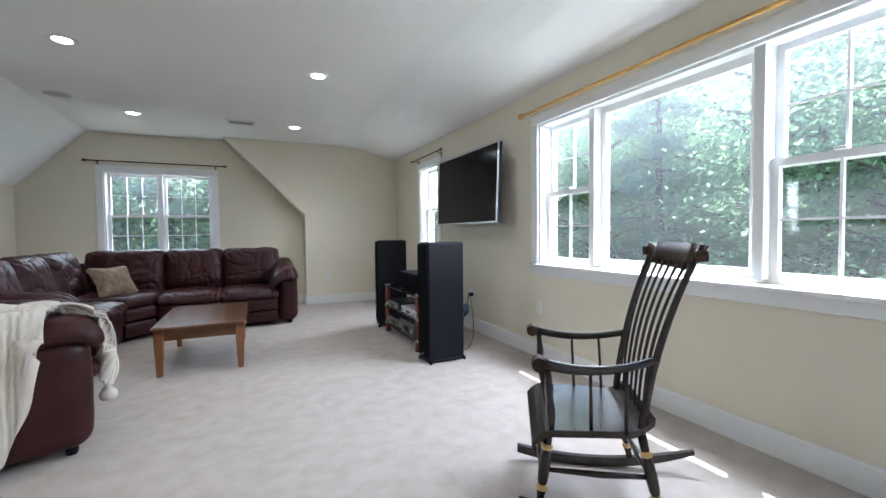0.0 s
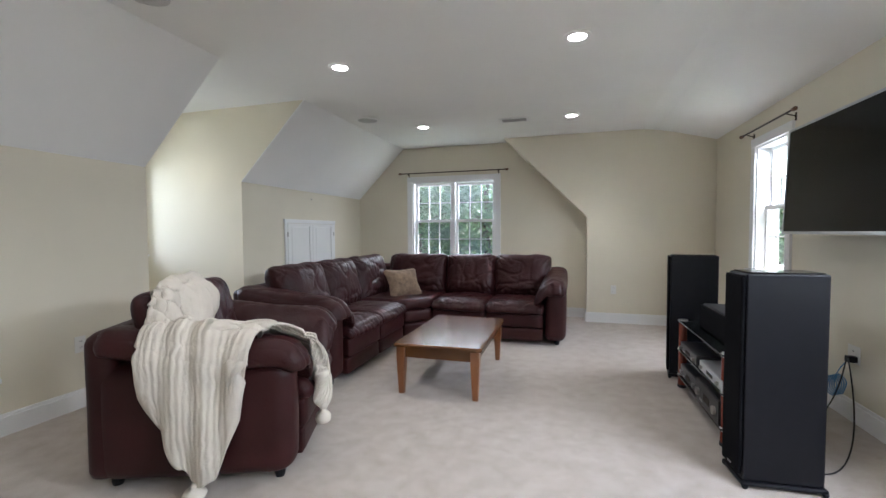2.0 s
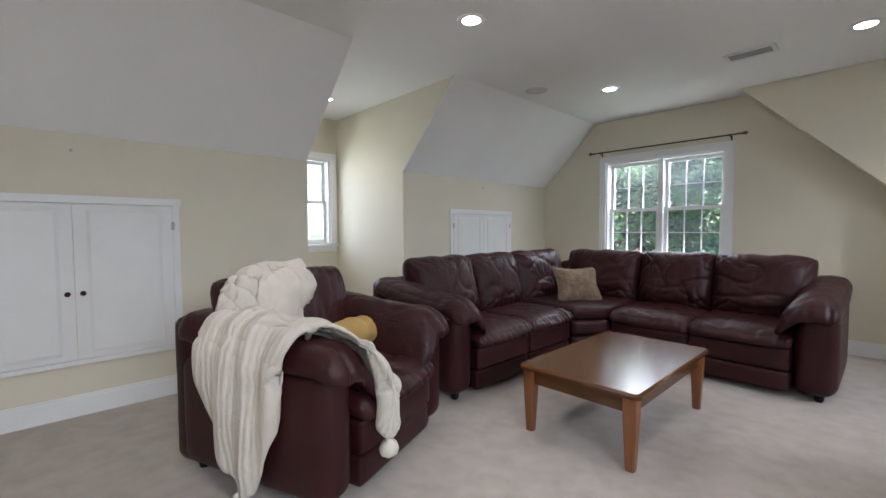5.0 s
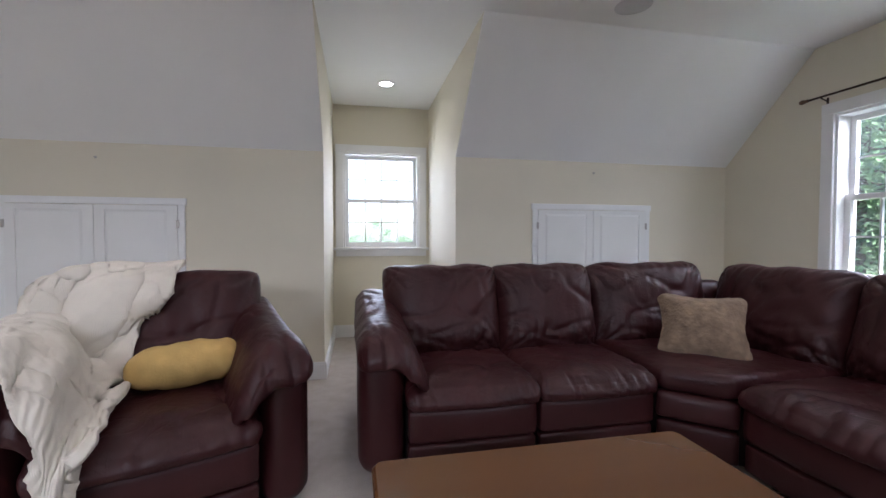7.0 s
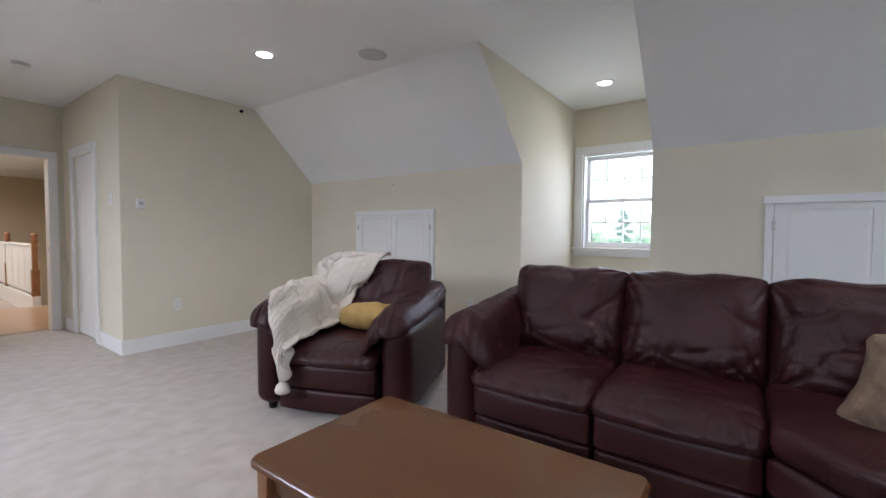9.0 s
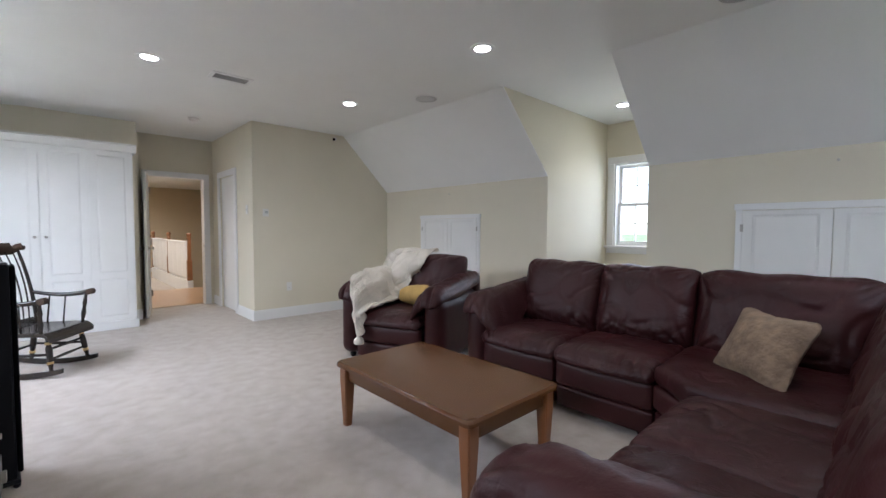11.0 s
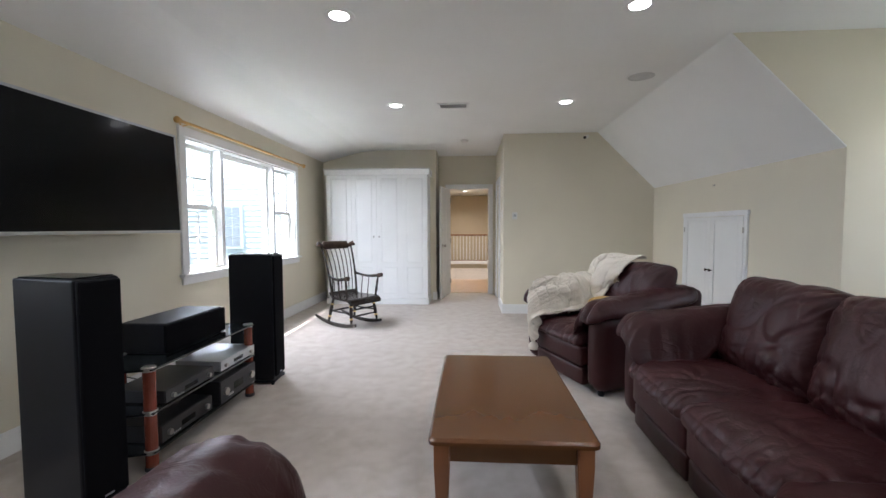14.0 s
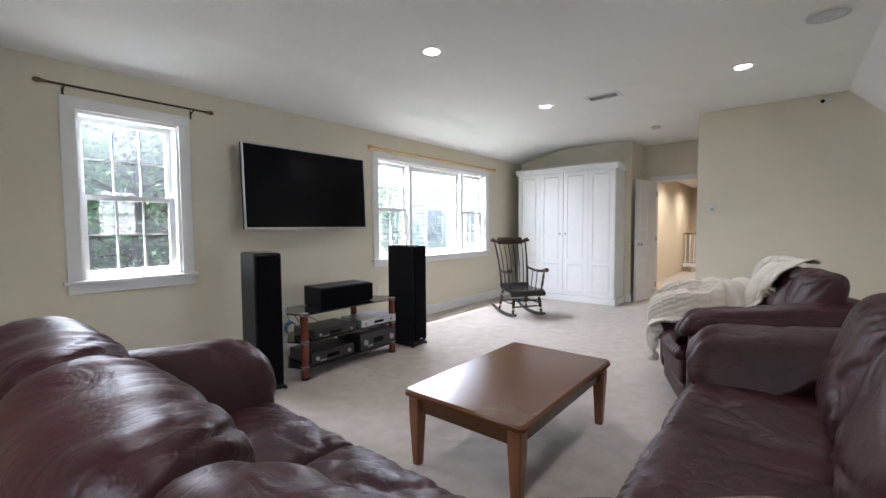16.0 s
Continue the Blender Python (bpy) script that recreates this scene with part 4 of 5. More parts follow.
def rocking_chair(m):
    ch = thing("rocking_chair", m, "black-painted spindle-back wooden rocking chair", "rocking chair")
    # seat, scooped and rolled down at the front
    bm = B()
    nx, ny = 16, 18
    tops, bots = [], []
    for j in range(ny + 1):
        t = j / ny
        y = -0.26 + t * 0.45
        half = 0.262 - 0.045 * t
        zc = 0.372 - 0.05 * max(0, (0.16 - t) / 0.16) ** 2 + 0.05 * max(0, (t - 0.82) / 0.18) ** 1.5
        rt, rb = [], []
        for i in range(nx + 1):
            s = i / nx * 2 - 1
            z = zc - 0.012 * (1 - s * s) * math.sin(math.pi * t)
            rt.append(bm.verts.new((s * half, y, z)))
            rb.append(bm.verts.new((s * (half - 0.01), y, z - 0.032)))
        tops.append(rt), bots.append(rb)
    for g, flip in ((tops, False), (bots, True)):
        for p, q in zip(g, g[1:]):
            for i in range(nx):
                f = (p[i], p[i + 1], q[i + 1], q[i])
                bm.faces.new(f[::-1] if flip else f)
    for j in range(ny):
        bm.faces.new((tops[j][0], tops[j + 1][0], bots[j + 1][0], bots[j][0]))
        bm.faces.new((tops[j][-1], bots[j][-1], bots[j + 1][-1], tops[j + 1][-1]))
    for i in range(nx):
        bm.faces.new((tops[0][i], bots[0][i], bots[0][i + 1], tops[0][i + 1]))
        bm.faces.new((tops[-1][i], tops[-1][i + 1], bots[-1][i + 1], bots[-1][i]))
    part("seat", bm, M_CHAIR, ch, "worn black seat", smooth=False)
    # rockers and legs
    for sx in (-1, 1):
        bm = B()
        pts = []
        for k in range(25):
            y = -0.31 + k / 24 * 0.80
            pts.append((sx * 0.212, y, 0.022 + 0.34 * (y - 0.02) ** 2))
        rings = []
        for x, y, z in pts:
            e = 0.022 * (1 - 0.4 * abs((y - 0.02) / 0.42) ** 3)
            rings.append([bm.verts.new((x + a * 0.012, y, z + b * e)) for a, b in ((-1, -1), (1, -1), (1, 1), (-1, 1))])
        for p, q in zip(rings, rings[1:]):
            for i in range(4):
                bm.faces.new((p[i], p[(i + 1) % 4], q[(i + 1) % 4], q[i]))
        bm.faces.new(rings[0][::-1]), bm.faces.new(rings[-1])
        part("rocker", bm, M_CHAIR, ch)
        for y0, y1 in ((-0.19, -0.23), (0.15, 0.21)):
            zr = 0.04 + 0.34 * (y1 - 0.02) ** 2
            a, b = Vector((sx * 0.18, y0, 0.345)), Vector((sx * 0.212, y1, zr))
            q = (a - b).to_track_quat("Z", "Y").to_matrix().to_4x4()
            L = (a - b).length
            leg = lathe(B(), [(0.013, 0), (0.015, L * 0.12), (0.021, L * 0.2), (0.014, L * 0.25), (0.020, L * 0.3), (0.023, L * 0.45), (0.022, L * 0.62), (0.016, L * 0.72), (0.021, L * 0.76), (0.016, L * 0.8), (0.018, L)], Matrix.Translation(b) @ q, 12)
            lg = part("leg", leg, M_CHAIR, ch, smooth=True)
            for f in (0.22, 0.76):
                part("gilt_ring", lathe(B(), [(0.0215, L * f - 0.010), (0.0228, L * f), (0.0215, L * f + 0.010)], Matrix.Translation(b) @ q, 12), M_BRASS, lg, "thin worn gilt ring")
        part("side_stretcher", tube(B(), [(sx * 0.198, -0.21, 0.19), (sx * 0.198, 0.0, 0.185), (sx * 0.198, 0.185, 0.19)], [0.009, 0.013, 0.009]), M_CHAIR, ch, smooth=True)
    for y, z in ((-0.215, 0.16), (-0.205, 0.24), (0.185, 0.19)):
        part("stretcher", tube(B(), [(-0.198, y, z - 0.01), (0, y, z - 0.01), (0.198, y, z - 0.01)], [0.008, 0.014, 0.008]), M_CHAIR, ch, smooth=True)
    # back
    for sx in (-1, 1):
        part("back_post", tube(B(), bez((sx * 0.20, 0.145, 0.36), (sx * 0.215, 0.18, 0.72), (sx * 0.245, 0.315, 1.03), 14), [0.016 - 0.005 * i / 14 for i in range(15)], 10), M_CHAIR, ch, smooth=True)
    for k in range(6):
        s = (k - 2.5) / 2.75
        part("spindle", tube(B(), bez((s * 0.158, 0.165, 0.365), (s * 0.17, 0.165, 0.72), (s * 0.20, 0.30, 0.995), 12), [0.0048 + 0.0018 * math.sin(math.pi * i / 12) for i in range(13)], 7), M_CHAIR, ch, smooth=True)
    # crest rail with rolled, scalloped ends
    bm = B()
    n = 40
    rings = []
    for i in range(n + 1):
        s = i / n * 2 - 1
        a = abs(s)
        top = 1.065 if a < 0.66 else 1.065 - 0.022 - 0.018 * math.cos((a - 0.66) / 0.34 * math.pi)
        low = 0.97 if a < 0.6 else 0.97 + 0.035 * min(1, (a - 0.6) / 0.25)
        y = 0.295 + 0.035 * (1 - s * s) * 0.6
        x = s * 0.285
        rings.append([bm.verts.new((x, y + dy, z)) for dy, z in ((-0.013, low), (0.004, low), (0.030 + 0.01, top), (0.012, top + 0.006))])
    for p, q in zip(rings, rings[1:]):
        for i in range(4):
            bm.faces.new((p[i], p[(i + 1) % 4], q[(i + 1) % 4], q[i]))
    bm.faces.new(rings[0][::-1]), bm.faces.new(rings[-1])
    bmesh.ops.recalc_face_normals(bm, faces=bm.faces)
    crest = part("crest_rail", bm, M_CREST, ch, "worn brown crest rail", smooth=True)
    for sx in (-1, 1):
        part("scroll", rod(B(), (sx * 0.283, 0.288, 1.024), (sx * 0.283, 0.326, 1.029), 0.021, n=16), M_CREST, crest)
    # arms
    for sx in (-1, 1):
        path = bez((sx * 0.216, 0.195, 0.645), (sx * 0.275, -0.02, 0.575), (sx * 0.275, -0.235, 0.635), 12)
        part("arm", tube(B(), path, [0.015 + 0.008 * (i / 12) ** 2 for i in range(13)], 10), M_CHAIR, ch, smooth=True)
        part("arm_scroll", rod(B(), (sx * 0.275 - 0.027, -0.235, 0.63), (sx * 0.275 + 0.027, -0.235, 0.63), 0.027, n=14), M_CREST, ch, "rubbed brown arm end")
        part("arm_post", lathe(B(), [(0.010, 0), (0.012, 0.03), (0.019, 0.08), (0.012, 0.14), (0.017, 0.17), (0.012, 0.22), (0.012, 0.255)], Matrix.Translation((sx * 0.235, -0.185, 0.36)) @ pose(0, 0, 0, 4, sx * 7, 0), 12), M_CHAIR, ch, smooth=True)
        for y in (-0.04, 0.085):
            part("arm_spindle", tube(B(), [(sx * 0.225, y, 0.36), (sx * 0.25, y - 0.008, 0.60)], [0.007, 0.006], 7), M_CHAIR, ch, smooth=True)
    return ch


rocking_chair(pose(1.440, 1.515, 0, 0, 0, 146 + 90))


# ---- wardrobe ----
def panel_door(parent, x0, x1, z0, z1, y, rows, material, t=0.02, stile=0.075, inset=0.008):
    """A framed door with raised panels; it faces +y."""
    holes = []
    for a, b in rows:
        holes.append((x0 + stile, x1 - stile, z0 + (z1 - z0) * a + stile * 0.5, z0 + (z1 - z0) * b - stile * 0.5))
    d = part("door", wall_holes(B(), "y", y, y + t, x0, x1, z0, z1, holes), material, parent)
    for a, b, c, e in holes:
        bm = box(B(), a, b, y + 0.001, y + t - inset, c, e)
        bm.verts.ensure_lookup_table()
        fc = max(bm.faces, key=lambda f: f.calc_center_median().y)
        r = bmesh.ops.inset_region(bm, faces=[fc], thickness=0.028, depth=0)
        bmesh.ops.translate(bm, verts=fc.verts[:], vec=(0, inset - 0.001, 0))
        part("raised_panel", bm, material, d)
    return d


wd = thing("wardrobe", pose(0, 0, 0), "tall white panelled wardrobe with crown moulding", "wardrobe")
wx0, wx1, wy = 0.60, 2.25, 0.10
part("carcass", box(B(), wx0, wx1, YW + 0.004, wy - 0.024, 0.10, 2.10, 0.003), M_DOORW, wd)
part("plinth", box(B(), wx0 - 0.02, wx1 + 0.02, YW + 0.004, wy + 0.015, 0, 0.10, 0.006), M_DOORW, wd)
part("crown_moulding", prism(B(), [(YW + 0.004, 2.10), (wy - 0.005, 2.10), (wy + 0.005, 2.115), (wy + 0.028, 2.165), (wy + 0.04, 2.17), (wy + 0.04, 2.195), (YW + 0.004, 2.195)], "x", wx0 - 0.035, wx1 + 0.035), M_DOORW, wd)
wm = (wx0 + wx1) / 2
for a, b in ((wx0 + 0.004, wm - 0.003), (wm + 0.003, wx1 - 0.004)):
    c = (a + b) / 2
    for p, q, k in ((a, c - 0.0008, 0), (c + 0.0008, b, 1)):
        d = panel_door(wd, p, q, 0.105, 2.095, wy - 0.022, ((0.01, 0.27), (0.27, 0.99)), M_DOORW, stile=0.07)
for x in (wm - 0.045, wm + 0.045):
    part("knob", lathe(B(), [(0.008, 0), (0.006, 0.012), (0.014, 0.02), (0.015, 0.027), (0.006, 0.032)], pose(x, wy - 0.002, 1.10, -90), 14), M_NICKEL, wd, "small pale metal knob", smooth=True)


# ---- knee-wall cupboard doors ----
def knee_cupboard(y0, y1, z0, z1):
    kc = thing("knee_wall_cupboard", pose(XW, (y0 + y1) / 2, 0, 0, 0, -90), "white double panel doors set in the knee wall", "cupboard", "knee wall cupboards")
    w = (y1 - y0) / 2
    c = 0.045
    for nm, bx in (("casing", (-w, -w + c, 0.0, 0.02, z0, z1)), ("casing", (w - c, w, 0.0, 0.02, z0, z1)), ("head_casing", (-w - 0.01, w + 0.01, 0.0, 0.024, z1, z1 + 0.05)), ("sill", (-w - 0.005, w + 0.005, 0, 0.024, z0 - 0.03, z0))):
        part(nm, box(B(), *bx, 0.003), M_TRIM, kc)
    for a, b, s in ((-w + c + 0.002, -0.002, 1), (0.002, w - c - 0.002, -1)):
        d = panel_door(kc, a, b, z0 + 0.004, z1 - 0.004, 0.003, ((0.0, 1.0),), M_DOORW, t=0.022, stile=0.065)
        x = b - 0.035 if s > 0 else a + 0.035
        part("knob", lathe(B(), [(0.007, 0), (0.006, 0.012), (0.015, 0.02), (0.016, 0.027), (0.008, 0.033)], pose(x, 0.025, (z0 + z1) / 2 - 0.07, -90), 14), M_BRONZE, d, "dark bronze knob", smooth=True)
        hx = a - 0.004 if s > 0 else b + 0.004
        for z in (z0 + 0.14, z1 - 0.14):
            part("hinge", box(B(), hx - 0.010, hx + 0.010, 0.021, 0.030, z - 0.028, z + 0.028, 0.003), M_NICKEL, d)
    return kc


knee_cupboard(1.61, 2.77, 0.36, 1.35)
knee_cupboard(5.49, 6.63, 0.36, 1.36)


# ---- doors ----
def hinge_set(parent, x, y, zs):
    for z in zs:
        part("hinge", box(B(), x - 0.006, x + 0.006, y - 0.018, y + 0.018, z - 0.045, z + 0.045, 0.003), M_NICKEL, parent)


def casing_y(name, x0, x1, h, y, face, w=0.085):
    ob = thing(name, pose(0, 0, 0), "white painted door casing", "door frame", kind="structure")
    a, b = sorted((y, y + face * 0.022))
    for nm, bx in (("casing", (x0 - w, x0, a, b, 0, h)), ("casing", (x1, x1 + w, a, b, 0, h)), ("head_casing", (x0 - w, x1 + w, a, b, h, h + w))):
        part(nm, box(B(), *bx, 0.004), M_TRIM, ob)
    return ob


fr = casing_y("door_frame_1", DOOR[0] + 0.02, DOOR[1] - 0.02, DOOR[3] - 0.02, YD, 1)
bm = B()
for bx in ((DOOR[0], DOOR[0] + 0.02, YD - 0.14, YD, 0, DOOR[3] - 0.02), (DOOR[1] - 0.02, DOOR[1], YD - 0.14, YD, 0, DOOR[3] - 0.02), (DOOR[0], DOOR[1], YD - 0.14, YD, DOOR[3] - 0.02, DOOR[3])):
    box(bm, *bx)
part("jamb", bm, M_TRIM, fr)
part("strike_plate", box(B(), DOOR[0] + 0.02, DOOR[0] + 0.022, YD - 0.04, YD - 0.012, 0.90, 0.96), M_NICKEL, fr)

dr = thing("door_1", pose(DOOR[1] - 0.022, YD + 0.004, 0, 0, 0, 80), "white six-panel-style door standing open into the room", "door", kind="structure")
leaf = part("leaf", box(B(), 0.0, 0.70, -0.036, 0.0, 0.012, 1.95, 0.002), M_DOORW, dr)
for zl, zh in ((0.22, 0.80), (0.98, 1.82)):
    for xl, xh in ((0.11, 0.33), (0.38, 0.60)):
        for yy in (0.0005, -0.0365):
            bm = box(B(), xl, xh, yy - 0.003, yy + 0.003, zl, zh, 0.002)
            part("raised_panel", bm, M_DOORW, leaf)
for s in (1, -1):
    part("knob", lathe(B(), [(0.028, 0), (0.028, 0.006), (0.011, 0.010), (0.011, 0.032), (0.026, 0.045), (0.028, 0.056), (0.018, 0.066)], pose(0.64, 0.0 if s > 0 else -0.036, 0.93, -90 * s), 16), M_NICKEL, leaf, "satin nickel knob", smooth=True)
hinge_set(dr, 0.004, 0.004, (0.25, 1.0, 1.75))

cf = thing("door_frame_2", pose(0, 0, 0), "white painted closet door casing", "door frame", kind="structure")
for nm, bx in (("casing", (XC, XC + 0.022, CDOOR[0] - 0.085, CDOOR[0], 0, CDOOR[3])), ("casing", (XC, XC + 0.022, CDOOR[1], CDOOR[1] + 0.085, 0, CDOOR[3])), ("head_casing", (XC, XC + 0.022, CDOOR[0] - 0.085, CDOOR[1] + 0.085, CDOOR[3], CDOOR[3] + 0.085))):
    part(nm, box(B(), *bx, 0.004), M_TRIM, cf)
cd = thing("door_2", pose(0, 0, 0), "white closet door, nearly closed", "door", kind="structure")
cl = part("leaf", box(B(), XC - 0.055, XC - 0.018, CDOOR[0] + 0.004, CDOOR[1] - 0.014, 0.012, CDOOR[3] - 0.004, 0.002), M_DOORW, cd)
for z in (0.25, 1.0, 1.75):
    part("hinge", box(B(), XC - 0.02, XC - 0.004, CDOOR[1] - 0.030, CDOOR[1] - 0.001, z - 0.045, z + 0.045, 0.003), M_NICKEL, cd)


# ---- ceiling fixtures ----
def recessed_light(x, y, watts):
    rl = thing("recessed_light", pose(x, y, H), "round white recessed ceiling light, switched on", "ceiling light", "recessed lights")
    bm = lathe(B(), [(0.062, -0.001), (0.062, -0.008), (0.092, -0.006), (0.094, -0.001)], None, 32)
    part("trim_ring", bm, M_TRIM, rl, smooth=False)
    part("lamp", lathe(B(), [(0.060, -0.002), (0.060, -0.004), (0.030, -0.0095), (0.0, -0.010)], None, 32), M_LAMP, rl, "glowing lamp disc", smooth=True)
    la = bpy.data.lights.new("recessed_beam", "SPOT")
    la.energy, la.spot_size, la.spot_blend, la.shadow_soft_size, la.color = watts, radians(120), 0.8, 0.06, (1.0, 0.93, 0.82)
    sp = new("recessed_beam", la)
    sp.matrix_world = look((x, y, H - 0.03), (x, y + 0.0001, 0))


for x, y in ((-1.09, 2.24), (0.72, 2.24), (-1.09, 4.18), (0.73, 4.18), (-1.09, 6.21), (0.71, 6.21), (-3.28, 4.28)):
    recessed_light(x, y, 7 if x > -3 else 2.5)


M_SLAT = mat("grey_vent_slat", (0.38, 0.38, 0.37), 0.6)


def ceiling_vent(x, y):
    v = thing("ceiling_vent", pose(x, y, H), "white louvred ceiling air vent", "air vent", "ceiling vents")
    part("backing", box(B(), -0.145, 0.145, -0.07, 0.07, -0.003, -0.001), mat("vent_dark", (0.12, 0.12, 0.12), 0.8), v)
    part("frame", box(box(box(box(B(), -0.17, -0.14, -0.095, 0.095, -0.010, -0.001), 0.14, 0.17, -0.095, 0.095, -0.010, -0.001), -0.14, 0.14, -0.095, -0.065, -0.010, -0.001), -0.14, 0.14, 0.065, 0.095, -0.010, -0.001), M_TRIM, v)
    for k in range(7):
        yy = -0.056 + k * 0.0187
        part("slat", box(B(), -0.14, 0.14, yy - 0.0035, yy + 0.0035, -0.009, -0.003), M_SLAT, v)


ceiling_vent(0.10, 2.19)
ceiling_vent(0.06, 6.20)


def ceiling_speaker(x, y):
    s = thing("ceiling_speaker", pose(x, y, H), "round white flush ceiling loudspeaker grille", "loudspeaker", "ceiling speakers")
    part("ring", lathe(B(), [(0.112, -0.001), (0.112, -0.007), (0.122, -0.005), (0.124, -0.001)], None, 32), M_CEIL, s)
    part("grille", lathe(B(), [(0.1115, -0.002), (0.1115, -0.005), (0.06, -0.0075), (0.0, -0.008)], None, 32), mat("grille_mesh", (0.60, 0.60, 0.59), 0.8, vary=0.2, scale=300), s, smooth=True)


ceiling_speaker(-1.585, 2.95)
ceiling_speaker(-1.61, 5.70)

sm = thing("smoke_detector", pose(0.0, 0.36, H), "round white ceiling smoke detector", "smoke detector")
part("base", lathe(B(), [(0.065, -0.001), (0.065, -0.012)], None, 24), M_WHITEPL, sm)
part("cover", lathe(B(), [(0.055, -0.012), (0.052, -0.032), (0.03, -0.038), (0.0, -0.039)], None, 24), M_WHITEPL, sm, smooth=True)

sc = thing("security_camera", pose(-1.72, YS, 2.49), "small dark security camera on the wall", "camera")
part("mount", rod(B(), (0, 0, 0.02), (0, 0.03, 0.02), 0.022, n=12), M_WHITEPL, sc)
part("body", rod(B(), (0, 0.03, 0.018), (0.05, 0.085, -0.005), 0.021, n=14), M_WHITEPL, sc)
part("lens", rod(B(), (0.05, 0.085, -0.005), (0.058, 0.094, -0.009), 0.019, n=14), M_SCREEN, sc)


# ---- curtain rods ----
def curtain_rod(m, L, r, material, finial, label, drop=True):
    cr = thing("curtain_rod", m, label, "curtain rod", "curtain rods")
    part("rod", rod(B(), (-L / 2, 0, 0), (L / 2, 0, 0), r, n=14), material, cr)
    for s in (-1, 1):
        q = pose(s * L / 2, 0, 0, 0, 90 * s, 0)
        part("finial", lathe(B(), [(r * 1.0, 0), (r * 1.7, 0.006), (r * 1.1, 0.014), (r * 2.0, 0.03), (r * 2.3, 0.045), (r * 1.7, 0.06), (r * 0.4, 0.068)], q, 16), finial, cr, smooth=True)
        b = rod(rod(B(), (s * (L / 2 - 0.09), 0, -r), (s * (L / 2 - 0.09), 0.068, -0.03), 0.005, n=8), (s * (L / 2 - 0.09), 0.066, -0.065), (s * (L / 2 - 0.09), 0.066, 0.0), 0.007, n=8)
        part("bracket", b, material, cr)
    return cr


M_FINIAL = mat("antique_brown_finial", (0.16, 0.09, 0.05), 0.4, 0.4, vary=0.2, scale=30)
curtain_rod(pose(XE - 0.072, 2.02, 2.165, 0, 0, -90), 2.62, 0.013, M_GOLD, M_GOLD, "golden curtain rod without curtains over the wide window")
curtain_rod(pose(XE - 0.072, 5.66, 2.20, 0, 0, -90), 0.98, 0.008, M_BRONZE, M_FINIAL, "dark bronze curtain rod without curtains")
curtain_rod(pose(-1.045, YN - 0.072, 2.165), 1.62, 0.008, M_BRONZE, M_FINIAL, "dark bronze curtain rod over the double window")


# ---- wall plates ----
def wall_plate(name, m, label, category, w=0.07, h=0.115, slots=True):
    """Local: faces +y, flush on the wall."""
    o = thing(name, m, label, category)
    part("plate", box(B(), -w / 2, w / 2, 0.0, 0.006, -h / 2, h / 2, 0.002), M_WHITEPL, o)
    if slots:
        for z in (-0.022, 0.022):
            s = part("socket", box(B(), -0.016, 0.016, 0.006, 0.0085, z - 0.014, z + 0.014, 0.001), M_WHITEPL, o)
            for x in (-0.006, 0.006):
                part("slot", box(B(), x - 0.0015, x + 0.0015, 0.0085, 0.0092, z - 0.004, z + 0.006), M_GAP_SHADE, s)
    return o


OUT = "white electrical outlet on the cream wall"
wall_plate("outlet", pose(-1.02, YS, 0.415), OUT, "outlet")
wall_plate("outlet", pose(XW, 3.22, 0.455, 0, 0, -90), OUT, "outlet")
wall_plate("outlet", pose(1.27, YJ, 0.45, 0, 0, 180), OUT, "outlet")
wall_plate("outlet", pose(XE, 3.20, 0.445, 0, 0, 90), OUT, "outlet")
wall_plate("outlet", pose(XE, 4.45, 0.435, 0, 0, 90), "white outlet with plugs behind the hi-fi", "outlet", w=0.12)
th = wall_plate("thermostat", pose(-0.72, YS, 1.41), "small white wall thermostat", "thermostat", 0.075, 0.10, False)
part("housing", box(B(), -0.033, 0.033, 0.006, 0.026, -0.044, 0.044, 0.005), M_WHITEPL, th)
part("dial_window", box(B(), -0.018, 0.018, 0.026, 0.0272, -0.012, 0.02), mat("grey_display", (0.45, 0.47, 0.45), 0.3), th)
ls = wall_plate("light_switch", pose(XC, 0.52, 1.45, 0, 0, -90), "white wall light switch near the closet door", "light switch", slots=False)
for x in (-0.012, 0.012):
    part("toggle", box(B(), x - 0.004, x + 0.004, 0.006, 0.016, -0.010, 0.012, 0.001), M_WHITEPL, ls)
for y, z in ((2.20, 1.68), (6.07, 1.69)):
    hk = thing("wall_hook", pose(XW, y, z, 0, 0, -90), "tiny metal hook on the knee wall", "hook", "knee wall hooks")
    part("screw", rod(B(), (0, 0, 0), (0, 0.018, 0), 0.004, n=8), M_NICKEL, hk)
    part("disc", rod(B(), (0, 0.0, 0), (0, 0.004, 0), 0.009, n=10), M_NICKEL, hk)

# cables behind the stand
M_BLUE = mat("blue_cable", (0.03, 0.16, 0.35), 0.5)
cb = thing("cable_coil", pose(2.36, 4.45, 0.22), "coiled blue network cable hanging by the outlet", "cable")
for k in range(5):
    pts = [(0.012 * k - 0.02 + 0.006 * math.sin(a * 3), 0.058 * math.cos(a), 0.062 * math.sin(a) + 0.004 * k) for a in [i / 22 * 2 * math.pi for i in range(23)]]
    part("loop", tube(B(), pts, 0.004, 6), M_BLUE, cb, smooth=True)
part("lead", tube(B(), bez((0.0, 0.0, 0.06), (0.05, 0.03, 0.15), (0.094, 0.0, 0.20), 10), 0.003, 6), M_BLUE, cb, smooth=True)
pc = thing("power_cord", pose(0, 0, 0), "black power cords trailing to the outlet", "cable")
